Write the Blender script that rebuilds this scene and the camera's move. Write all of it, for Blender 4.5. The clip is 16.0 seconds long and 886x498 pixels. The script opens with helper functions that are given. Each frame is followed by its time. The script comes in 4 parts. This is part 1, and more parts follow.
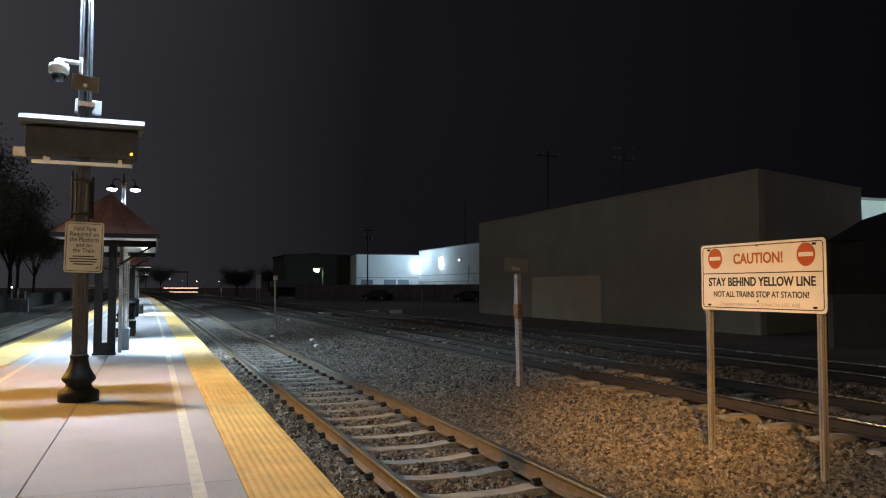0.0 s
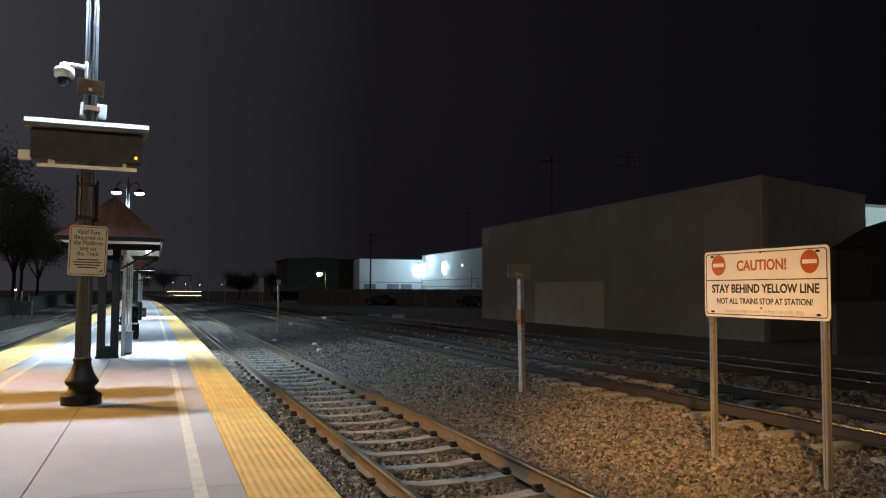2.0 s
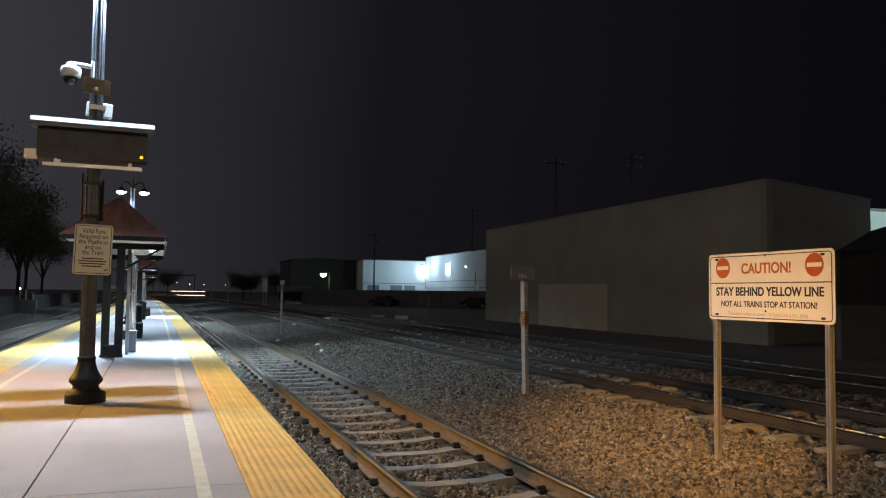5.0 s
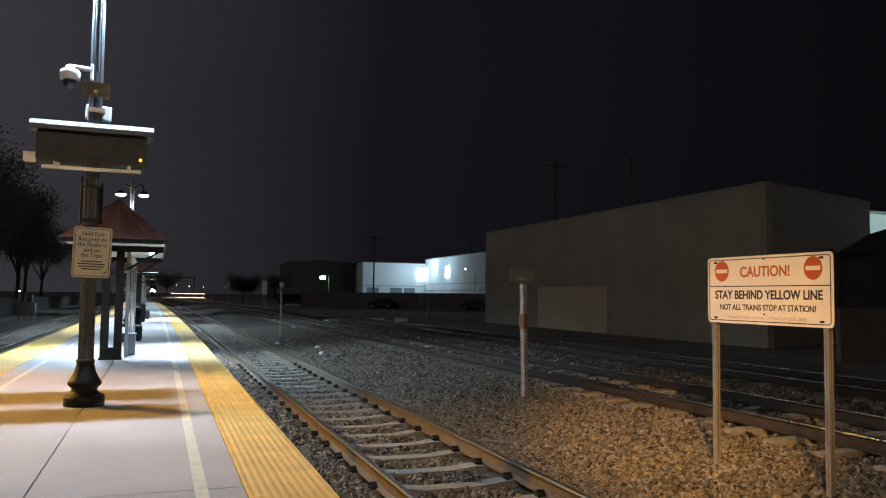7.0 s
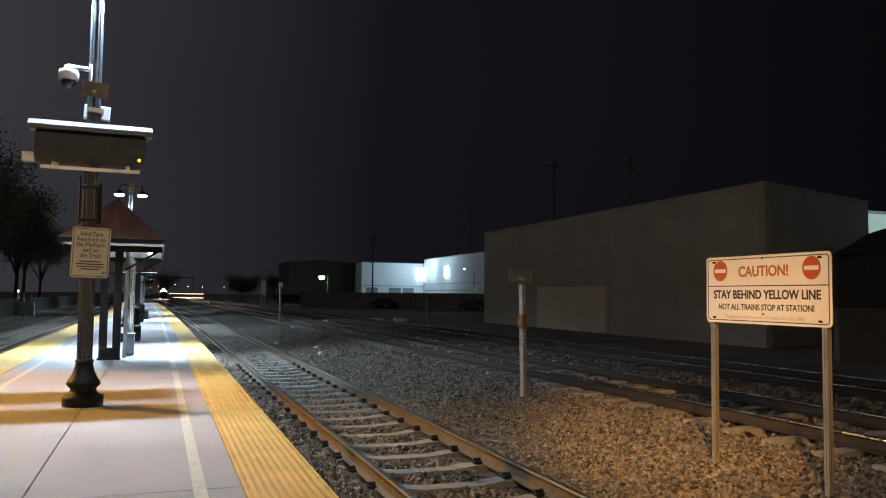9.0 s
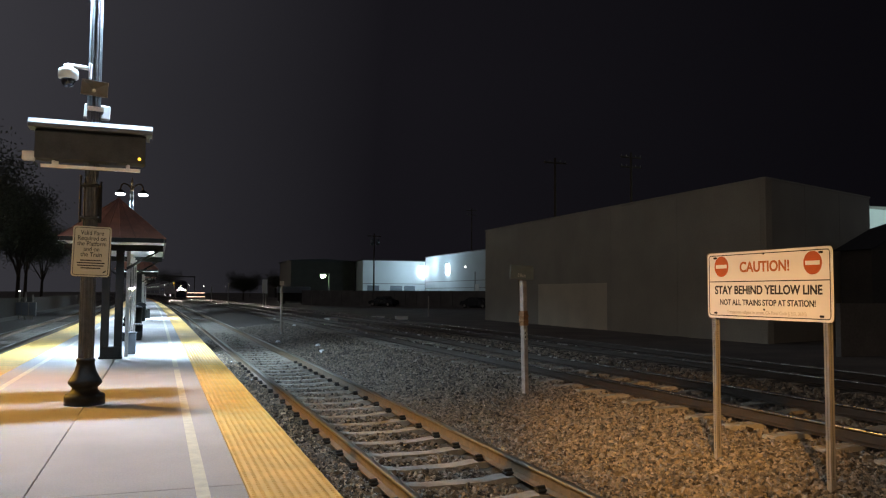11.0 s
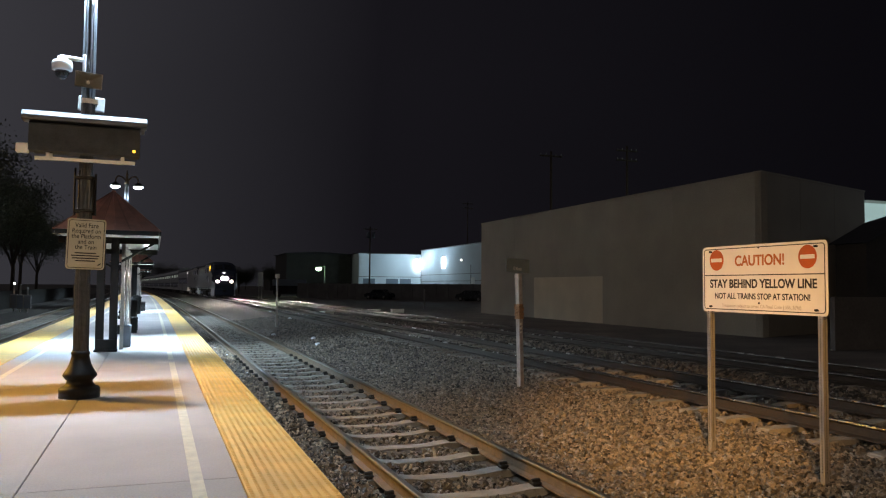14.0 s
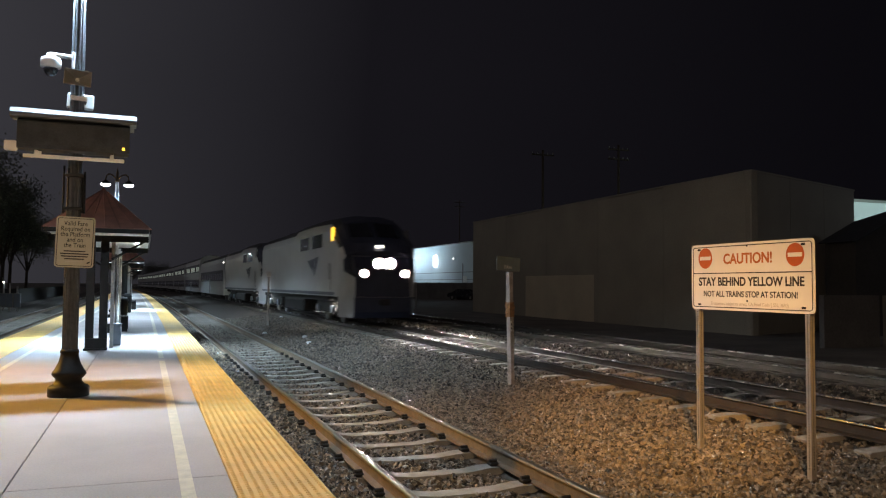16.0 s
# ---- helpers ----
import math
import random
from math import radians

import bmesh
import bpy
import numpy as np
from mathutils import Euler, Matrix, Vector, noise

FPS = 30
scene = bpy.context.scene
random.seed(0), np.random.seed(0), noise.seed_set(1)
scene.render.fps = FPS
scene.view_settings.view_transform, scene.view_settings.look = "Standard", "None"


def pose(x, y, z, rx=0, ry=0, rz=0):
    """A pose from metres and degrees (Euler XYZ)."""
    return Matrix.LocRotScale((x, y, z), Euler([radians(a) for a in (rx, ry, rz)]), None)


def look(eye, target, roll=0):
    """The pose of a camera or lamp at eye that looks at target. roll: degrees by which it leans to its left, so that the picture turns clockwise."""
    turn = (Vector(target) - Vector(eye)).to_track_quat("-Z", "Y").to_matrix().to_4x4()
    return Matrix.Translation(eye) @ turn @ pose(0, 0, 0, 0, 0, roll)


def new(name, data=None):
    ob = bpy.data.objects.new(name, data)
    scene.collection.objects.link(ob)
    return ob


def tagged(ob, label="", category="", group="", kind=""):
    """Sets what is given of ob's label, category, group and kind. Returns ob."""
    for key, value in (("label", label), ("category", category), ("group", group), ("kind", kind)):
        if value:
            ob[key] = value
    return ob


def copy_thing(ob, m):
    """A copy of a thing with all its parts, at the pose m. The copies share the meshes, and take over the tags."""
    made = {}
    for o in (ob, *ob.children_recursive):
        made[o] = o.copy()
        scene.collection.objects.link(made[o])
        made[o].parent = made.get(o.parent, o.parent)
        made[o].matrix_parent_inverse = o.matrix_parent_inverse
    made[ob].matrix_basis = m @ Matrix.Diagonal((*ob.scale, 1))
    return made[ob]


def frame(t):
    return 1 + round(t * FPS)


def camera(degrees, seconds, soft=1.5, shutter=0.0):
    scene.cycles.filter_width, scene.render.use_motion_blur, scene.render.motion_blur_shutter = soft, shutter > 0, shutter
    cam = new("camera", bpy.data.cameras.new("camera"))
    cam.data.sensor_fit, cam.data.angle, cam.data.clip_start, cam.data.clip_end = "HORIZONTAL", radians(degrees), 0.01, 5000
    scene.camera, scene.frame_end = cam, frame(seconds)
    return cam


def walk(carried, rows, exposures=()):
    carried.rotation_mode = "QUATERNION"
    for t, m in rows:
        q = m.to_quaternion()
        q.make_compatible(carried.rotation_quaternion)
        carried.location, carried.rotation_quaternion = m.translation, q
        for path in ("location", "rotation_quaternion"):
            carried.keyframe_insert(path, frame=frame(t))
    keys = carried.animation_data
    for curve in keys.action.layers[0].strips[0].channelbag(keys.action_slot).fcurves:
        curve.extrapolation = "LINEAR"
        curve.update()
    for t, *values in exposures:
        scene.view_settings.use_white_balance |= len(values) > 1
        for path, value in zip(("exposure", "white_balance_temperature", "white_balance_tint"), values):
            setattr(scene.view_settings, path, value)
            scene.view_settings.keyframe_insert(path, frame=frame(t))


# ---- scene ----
# The camera stands on an island platform and is held by hand.
# z = 0 is the platform's top; +y runs along the tracks, away from the camera.
CURVE = 1.1e-4


def bend(y):
    """Sideways shift of platform and tracks, which curve gently away."""
    return -CURVE * y * y if y < 600 else -CURVE * (360000 + 1200 * (y - 600))


def heading(y):
    """Turn in degrees of the tracks at y."""
    return math.degrees(math.atan(2 * CURVE * min(y, 600)))


def held(x, y, z, yaw, pitch, roll):
    a, b = radians(yaw), radians(pitch)
    way = Vector((math.sin(a) * math.cos(b), math.cos(a) * math.cos(b), math.sin(b)))
    eye = Vector((x, y, z))
    return look(eye, eye + way, roll)


cam = camera(59.03, 16.0, soft=1.15, shutter=0.5)
PATH = [
    (0.0, 0.000, -0.000, 1.500, 20.179, 2.811, 0.000),
    (0.5, 0.002, -0.003, 1.500, 20.173, 2.945, 0.029),
    (1.0, 0.007, -0.003, 1.503, 20.086, 3.067, -0.041),
    (1.5, -0.000, -0.006, 1.508, 20.041, 3.096, 0.118),
    (2.0, -0.003, -0.004, 1.505, 19.952, 3.161, 0.303),
    (2.5, -0.013, -0.004, 1.503, 19.911, 3.215, 0.627),
    (3.0, -0.019, -0.004, 1.497, 19.828, 3.241, 0.543),
    (3.5, -0.011, -0.006, 1.502, 19.773, 3.219, 0.493),
    (4.0, -0.013, -0.004, 1.498, 19.731, 3.227, 0.507),
    (6.5, -0.003, -0.011, 1.505, 19.692, 3.395, 0.901),
    (7.0, -0.002, -0.010, 1.507, 19.701, 3.445, 0.702),
    (7.5, -0.008, -0.010, 1.504, 19.750, 3.471, 0.661),
    (8.0, -0.002, -0.010, 1.503, 19.760, 3.479, 0.630),
    (8.5, -0.002, -0.009, 1.503, 19.774, 3.478, 0.681),
    (9.0, -0.002, -0.013, 1.506, 19.784, 3.445, 0.668),
    (11.5, 0.008, -0.009, 1.497, 19.712, 3.181, 0.299),
    (12.0, 0.012, -0.009, 1.501, 19.760, 3.061, 0.196),
    (12.5, 0.015, -0.007, 1.493, 19.806, 2.990, 0.054),
    (13.0, 0.011, -0.010, 1.501, 19.866, 2.867, 0.152),
    (13.5, 0.016, -0.004, 1.500, 19.910, 2.840, 0.302),
    (14.0, 0.011, -0.004, 1.500, 20.006, 2.779, 0.455),
    (14.5, 0.013, -0.009, 1.499, 20.052, 2.727, 0.453),
    (15.0, 0.018, -0.010, 1.503, 20.138, 2.661, 0.553),
    (15.5, 0.028, -0.004, 1.495, 20.272, 2.673, 0.508),
    (16.0, 0.029, -0.022, 1.493, 20.584, 2.685, 0.441),
]
walk(cam, [(r[0], held(*r[1:])) for r in PATH])

# ---- night sky, lamps ----
world = bpy.data.worlds.new("night")
scene.world = world
world.use_nodes = True
wn = world.node_tree.nodes
wl = world.node_tree.links
wn.clear()
w_out = wn.new("ShaderNodeOutputWorld")
w_bg = wn.new("ShaderNodeBackground")
w_ramp = wn.new("ShaderNodeValToRGB")
w_sep = wn.new("ShaderNodeSeparateXYZ")
w_tc = wn.new("ShaderNodeTexCoord")
w_noise = wn.new("ShaderNodeTexNoise")
w_noise.inputs["Scale"].default_value = 2.2
w_mix = wn.new("ShaderNodeMix")
w_mix.data_type = "RGBA"
w_mix.blend_type = "MULTIPLY"
w_mix.inputs[0].default_value = 0.35
wl.new(w_tc.outputs["Generated"], w_sep.inputs[0])
wl.new(w_tc.outputs["Generated"], w_noise.inputs["Vector"])
# the town's glow lies to the left of the line and fades to the right
w_side = wn.new("ShaderNodeMapRange")
w_side.inputs[1].default_value, w_side.inputs[2].default_value = -1.0, 0.75
wl.new(w_sep.outputs["X"], w_side.inputs[0])
wl.new(w_side.outputs[0], w_ramp.inputs[0])
w_ramp.color_ramp.elements[0].position = 0.0
w_ramp.color_ramp.elements[0].color = (0.080, 0.073, 0.070, 1)
w_ramp.color_ramp.elements[1].position = 1.0
w_ramp.color_ramp.elements[1].color = (0.0027, 0.0024, 0.0034, 1)
for at, tone in ((0.43, (0.0350, 0.0340, 0.0400)), (0.715, (0.0066, 0.0060, 0.0080))):
    w_ramp.color_ramp.elements.new(at).color = (*tone, 1)
wl.new(w_ramp.outputs[0], w_mix.inputs[6])
wl.new(w_noise.outputs[0], w_mix.inputs[7])
wl.new(w_mix.outputs[2], w_bg.inputs[0])
w_bg.inputs[1].default_value = 1.42
wl.new(w_bg.outputs[0], w_out.inputs[0])

COOL, WARM = (0.58, 0.80, 1.0), (1.0, 0.51, 0.06)
LAMP_Y = (11.5, 37.0, 62.5, 88.0, 113.5)        # platform lamps ahead
LAMP_X = -0.93


def spot(name, at, to, power, colour, degrees=150, blend=0.5, radius=0.12):
    d = bpy.data.lights.new(name, "SPOT")
    d.energy, d.color, d.spot_size, d.spot_blend, d.shadow_soft_size = power, colour, radians(degrees), blend, radius
    ob = new(name, d)
    ob.matrix_world = look(at, to)
    return ob


# the two heads of each platform lamp
for i, ly in enumerate(LAMP_Y):
    for sx in (-0.47, 0.47):
        lx = (LAMP_X + bend(ly) - 0.28 if i else LAMP_X) + sx
        spot("platform_light", (lx, ly, 5.69), (lx, ly, 0), 1000 if i == 0 else 2100, COOL, 142 if i == 0 else 138, 0.4, 0.1)
# light fittings under the shelter roofs
for sy in (22.0, 47.5):
    for sx in (-1.75, -0.15):
        spot("shelter_light", (sx + bend(sy), sy, 2.36), (sx * 1.0 + bend(sy) + (1.1 if sx > -1 else -0.9), sy, 0), 1900 if sx > -1 else 1300, COOL, 128 if sx > -1 else 150, 0.35, 0.08)
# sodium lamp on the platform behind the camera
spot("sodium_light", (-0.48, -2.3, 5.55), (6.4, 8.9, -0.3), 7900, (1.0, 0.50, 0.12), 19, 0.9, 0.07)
spot("sodium_light", (-1.42, -2.3, 5.55), (-1.42, 0.5, 0), 1300, (1.0, 0.72, 0.44), 165, 0.4, 0.07)
# sodium street lamp across the far track
spot("sodium_light", (-12.5, 20.6, 8.0), (-2.7, 13.0, 0), 14500, WARM, 37, 0.85, 0.05)
# wall lamps of the far buildings
for (x, y, z) in ((45.6, 139.6, 7.2), (43.4, 131.5, 7.4)):
    d = bpy.data.lights.new("wall_light", "POINT")
    d.energy, d.color, d.shadow_soft_size = 820, (0.58, 0.83, 1.0), 0.3
    new("wall_light", d).location = (x, y, z)


# ---- materials ----
def mat(name, colour, rough=0.6, metal=0.0, scale=8.0, vary=0.25, bump=0.15, fine=90.0, island=0.0, stain=None, spec=0.5):
    """A surface with coarse stains, fine grain and relief; scale and fine are per metre."""
    m = bpy.data.materials.new(name)
    m.use_nodes = True
    n, l = m.node_tree.nodes, m.node_tree.links
    b = n["Principled BSDF"]
    b.inputs["Metallic"].default_value = metal
    b.inputs["Specular IOR Level"].default_value = spec
    geo = n.new("ShaderNodeNewGeometry")
    tc = n.new("ShaderNodeTexCoord")
    coarse, grain = n.new("ShaderNodeTexNoise"), n.new("ShaderNodeTexNoise")
    coarse.inputs["Scale"].default_value, coarse.inputs["Detail"].default_value = scale, 6
    grain.inputs["Scale"].default_value, grain.inputs["Detail"].default_value = fine, 3
    for t in (coarse, grain):
        l.new(tc.outputs["Object"], t.inputs["Vector"])
    ramp = n.new("ShaderNodeValToRGB")
    ramp.color_ramp.elements[0].position, ramp.color_ramp.elements[1].position = 0.3, 0.72
    dark = stain or [c * (1 - vary) for c in colour]
    ramp.color_ramp.elements[0].color = (*dark, 1)
    ramp.color_ramp.elements[1].color = (*[min(1, c * (1 + vary * 0.6)) for c in colour], 1)
    l.new(coarse.outputs[0], ramp.inputs[0])
    mix = n.new("ShaderNodeMix")
    mix.data_type, mix.blend_type = "RGBA", "OVERLAY"
    mix.inputs[0].default_value = min(1.0, vary * 1.2)
    l.new(ramp.outputs[0], mix.inputs[6])
    l.new(grain.outputs[0], mix.inputs[7])
    last = mix.outputs[2]
    if island:
        hsv = n.new("ShaderNodeHueSaturation")
        mr = n.new("ShaderNodeMapRange")
        mr.inputs[3].default_value, mr.inputs[4].default_value = 1 - island, 1 + island
        oi = n.new("ShaderNodeObjectInfo")
        add = n.new("ShaderNodeMath")
        add.operation = "ADD"
        frac = n.new("ShaderNodeMath")
        frac.operation = "FRACT"
        l.new(geo.outputs["Random Per Island"], add.inputs[0])
        l.new(oi.outputs["Random"], add.inputs[1])
        l.new(add.outputs[0], frac.inputs[0])
        l.new(frac.outputs[0], mr.inputs[0])
        l.new(mr.outputs[0], hsv.inputs["Value"])
        l.new(last, hsv.inputs["Color"])
        last = hsv.outputs[0]
    l.new(last, b.inputs["Base Color"])
    rr = n.new("ShaderNodeMapRange")
    rr.inputs[3].default_value, rr.inputs[4].default_value = max(0.03, rough - 0.12), min(1, rough + 0.12)
    l.new(coarse.outputs[0], rr.inputs[0])
    l.new(rr.outputs[0], b.inputs["Roughness"])
    if bump:
        bp = n.new("ShaderNodeBump")
        bp.inputs["Strength"].default_value, bp.inputs["Distance"].default_value = bump, 0.01
        l.new(grain.outputs[0], bp.inputs["Height"])
        l.new(bp.outputs[0], b.inputs["Normal"])
    return m


def glow(name, colour, strength):
    m = bpy.data.materials.new(name)
    m.use_nodes = True
    b = m.node_tree.nodes["Principled BSDF"]
    b.inputs["Base Color"].default_value = (*colour, 1)
    b.inputs["Emission Color"].default_value = (*colour, 1)
    b.inputs["Emission Strength"].default_value = strength
    return m


def glass(name, colour, rough=0.08):
    m = bpy.data.materials.new(name)
    m.use_nodes = True
    b = m.node_tree.nodes["Principled BSDF"]
    b.inputs["Base Color"].default_value = (*colour, 1)
    b.inputs["Roughness"].default_value = rough
    b.inputs["Specular IOR Level"].default_value = 0.8
    return m


CONCRETE = mat("concrete", (0.485, 0.452, 0.435), 0.72, 0, 0.7, 0.18, 0.12, 60, 0.03)
YELLOW = mat("yellow_tactile", (0.88, 0.565, 0.17), 0.6, 0, 2.5, 0.16, 0.08, 120, 0.04)
WHITE_LINE = mat("worn_line_paint", (0.70, 0.66, 0.52), 0.6, 0, 7, 0.18, 0.1, 70)
CURB = mat("curb_concrete", (0.33, 0.30, 0.27), 0.85, 0, 3, 0.3, 0.3, 60)
BALLAST = mat("ballast", (0.075, 0.062, 0.05), 0.9, 0, 14, 0.45, 0.9, 45, 0.0)
STONE = mat("ballast_stone", (0.16, 0.132, 0.103), 0.5, 0, 25, 0.4, 0.5, 120, 0.9)
LITTER = mat("dry_leaf", (0.46, 0.36, 0.26), 0.8, 0, 20, 0.3, 0.2, 80, 0.5)
DIRT = mat("dirt", (0.15, 0.13, 0.11), 0.95, 0, 0.6, 0.4, 0.8, 20)
TIE = mat("tie_concrete", (0.28, 0.255, 0.22), 0.85, 0, 6, 0.25, 0.25, 70, 0.12)
RAIL = mat("rail_steel_side", (0.15, 0.105, 0.066), 0.7, 0.1, 9, 0.3, 0.25, 60)
RAILDARK = mat("rail_steel_dark", (0.045, 0.034, 0.026), 0.75, 0.1, 9, 0.3, 0.25, 60)
POLE = mat("lamp_pole_paint", (0.058, 0.062, 0.07), 0.45, 0.0, 14, 0.3, 0.05, 60)
RAILDULL = mat("rail_steel_dull", (0.26, 0.23, 0.19), 0.42, 0.9, 14, 0.25, 0.08, 80)
RAILTOP = mat("rail_steel_worn", (0.45, 0.42, 0.39), 0.25, 1.0, 2.5, 0.12, 0.0, 80)
CLIP = mat("rail_clip_black", (0.02, 0.018, 0.016), 0.6, 0.3, 30, 0.3, 0.1, 80)
BLACK = mat("black_paint", (0.013, 0.012, 0.012), 0.56, 0.0, 14, 0.35, 0.12, 60, spec=0.25)
# tan colour of the lamp arms and finials, lighter than the pole
TAN = mat("tan_finish", (0.30, 0.20, 0.11), 0.5, 0.2, 14, 0.25, 0.05, 60)
BLACKPOST = mat("black_steel", (0.014, 0.013, 0.013), 0.55, 0.0, 10, 0.3, 0.08, 60, spec=0.25)
GALV = mat("galvanised_steel", (0.46, 0.43, 0.40), 0.45, 0.7, 25, 0.2, 0.08, 90)
SIGNWHITE = mat("sign_white", (0.80, 0.77, 0.72), 0.4, 0, 3, 0.05, 0.02, 60)
SIGNCREAM = mat("sign_cream", (0.46, 0.43, 0.34), 0.45, 0, 5, 0.08, 0.03, 60)
SIGNRED = mat("sign_red", (0.50, 0.10, 0.010), 0.45, 0, 6, 0.08, 0.02, 60)
SIGNORANGE = mat("sign_orange", (0.45, 0.125, 0.018), 0.45, 0, 6, 0.08, 0.02, 60)
SIGNINK = mat("sign_ink", (0.025, 0.02, 0.018), 0.5, 0, 6, 0.1, 0.02, 60)
SIGNFADED = mat("faded_ink", (0.52, 0.47, 0.42), 0.5, 0, 6, 0.1, 0.02, 60)
SIGNGREY = mat("sign_grey", (0.30, 0.335, 0.32), 0.4, 0.2, 6, 0.15, 0.04, 60)
PLASTIC = mat("white_plastic", (0.72, 0.73, 0.74), 0.4, 0, 8, 0.06, 0.02, 60)
GREYPAINT = mat("grey_paint", (0.26, 0.25, 0.24), 0.5, 0.1, 9, 0.15, 0.05, 60)
BOARDTOP = mat("board_top_aluminium", (0.09, 0.10, 0.118), 0.55, 0.2, 8, 0.1, 0.04, 60)
PALEMETAL = mat("pale_aluminium", (0.19, 0.215, 0.25), 0.55, 0.3, 8, 0.08, 0.04, 60)
DISPLAY = mat("matt_black_display", (0.070, 0.074, 0.080), 0.85, 0, 8, 0.2, 0.03, 60, spec=0.1)
WOOD = mat("weathered_wood", (0.44, 0.39, 0.35), 0.8, 0, 9, 0.3, 0.3, 40)
PEEL = mat("peeling_sheet", (0.32, 0.17, 0.075), 0.7, 0, 16, 0.4, 0.3, 50)
ROOFRED = mat("roof_red_metal", (0.43, 0.21, 0.155), 0.5, 0.1, 5, 0.18, 0.06, 50, 0.35)
SOFFIT = mat("white_soffit", (0.74, 0.75, 0.76), 0.5, 0, 4, 0.06, 0.03, 50)
STUCCO = mat("warehouse_stucco", (0.36, 0.33, 0.27), 0.9, 0, 0.35, 0.16, 0.2, 18)
STUCCO2 = mat("warehouse_stucco_light", (0.60, 0.53, 0.40), 0.9, 0, 0.6, 0.12, 0.2, 18)
WHITEWALL = mat("white_wall", (0.66, 0.70, 0.72), 0.85, 0, 0.25, 0.08, 0.1, 8)
BLOCKWALL = mat("block_wall", (0.16, 0.15, 0.14), 0.9, 0, 0.8, 0.25, 0.3, 12, 0.1)
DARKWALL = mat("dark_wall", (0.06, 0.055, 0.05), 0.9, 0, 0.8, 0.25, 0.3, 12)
BARK = mat("bark", (0.07, 0.05, 0.035), 0.9, 0, 6, 0.35, 0.6, 30)
LEAF = mat("leaf", (0.085, 0.09, 0.055), 0.7, 0, 3, 0.4, 0.1, 40, 0.35)
SILVER = mat("train_silver_paint", (0.46, 0.45, 0.44), 0.42, 0.15, 1.6, 0.12, 0.05, 30)
NAVY = mat("train_navy_paint", (0.03, 0.035, 0.06), 0.4, 0.0, 3, 0.2, 0.05, 30)
ROOFDARK = mat("train_roof", (0.03, 0.03, 0.035), 0.7, 0.0, 3, 0.2, 0.1, 30)
STEELCAR = mat("stainless_car_side", (0.52, 0.53, 0.53), 0.4, 0.35, 1.2, 0.15, 0.05, 30)
UNDER = mat("underframe_grime", (0.03, 0.027, 0.024), 0.8, 0.1, 5, 0.3, 0.2, 30)
WHEEL = mat("wheel_steel", (0.33, 0.31, 0.29), 0.4, 0.8, 9, 0.25, 0.1, 30)
PANE = glass("dark_pane", (0.01, 0.012, 0.015))
CARPAINT = mat("car_paint_dark", (0.03, 0.03, 0.035), 0.25, 0.2, 4, 0.1, 0.02, 30)
LAMPGLOW = glow("lamp_glow", (0.82, 0.92, 1.0), 45)
SODIUMGLOW = glow("sodium_glow", (1.0, 0.6, 0.2), 20)
TUBEGLOW = glow("tube_glow", (0.85, 0.94, 1.0), 6)
WALLGLOW = glow("wall_lamp_glow", (0.8, 0.92, 1.0), 14)
GREENGLOW = glow("green_white_glow", (0.55, 1.0, 0.45), 24)
HEADGLOW = glow("headlight_glow", (1.0, 0.86, 0.76), 10000)
TRUCKGLOW = glow("truck_lamp_glow", (1.0, 0.95, 0.86), 600)
DITCHGLOW = glow("ditch_light_glow", (1.0, 0.74, 0.56), 320)
NUMBERGLOW = glow("number_board_glow", (1.0, 0.92, 0.85), 3)
WINDOWGLOW = glow("lit_coach_window", (0.9, 1.0, 0.86), 0.14)
AMBER = glow("amber_glow", (1.0, 0.55, 0.05), 2.2)
TINY = glow("small_lamp_glow", (1.0, 0.93, 0.85), 8)
# headlight gleam on the far railing, put in as emission; no lamps there
STREAK = glow("railing_gleam_glow", (1.0, 0.60, 0.42), 3.0)


# ---- mesh helpers ----
def box(bm, x0, x1, y0, y1, z0, z1, bevel=0.0):
    vs = [bm.verts.new((x, y, z)) for z in (z0, z1) for y in (y0, y1) for x in (x0, x1)]
    fs = [bm.faces.new([vs[i] for i in f]) for f in ((0, 2, 3, 1), (4, 5, 7, 6), (0, 1, 5, 4), (2, 6, 7, 3), (0, 4, 6, 2), (1, 3, 7, 5))]
    if bevel:
        es = list({e for f in fs for e in f.edges})
        bmesh.ops.bevel(bm, geom=es, offset=bevel, segments=1, affect="EDGES")
    return bm


def rod(bm, p0, p1, r0, r1=None, n=12):
    r1 = r0 if r1 is None else r1
    p0, p1 = Vector(p0), Vector(p1)
    q = (p1 - p0).to_track_quat("Z", "Y")
    rings = []
    for p, r in ((p0, r0), (p1, r1)):
        rings.append([bm.verts.new(p + q @ Vector((r * math.cos(2 * math.pi * i / n), r * math.sin(2 * math.pi * i / n), 0))) for i in range(n)])
    for i in range(n):
        j = (i + 1) % n
        f = bm.faces.new((rings[0][i], rings[0][j], rings[1][j], rings[1][i]))
        f.smooth = n > 8
    bm.faces.new(rings[0][::-1])
    bm.faces.new(rings[1])
    return bm


def lathe(bm, prof, n=20, at=(0, 0, 0), smooth=True):
    rings = []
    for r, z in prof:
        rings.append([bm.verts.new((at[0] + r * math.cos(2 * math.pi * i / n), at[1] + r * math.sin(2 * math.pi * i / n), at[2] + z)) for i in range(n)])
    for a, b in zip(rings, rings[1:]):
        for i in range(n):
            j = (i + 1) % n
            f = bm.faces.new((a[i], a[j], b[j], b[i]))
            f.smooth = smooth
    bm.faces.new(rings[0][::-1])
    bm.faces.new(rings[-1])
    return bm


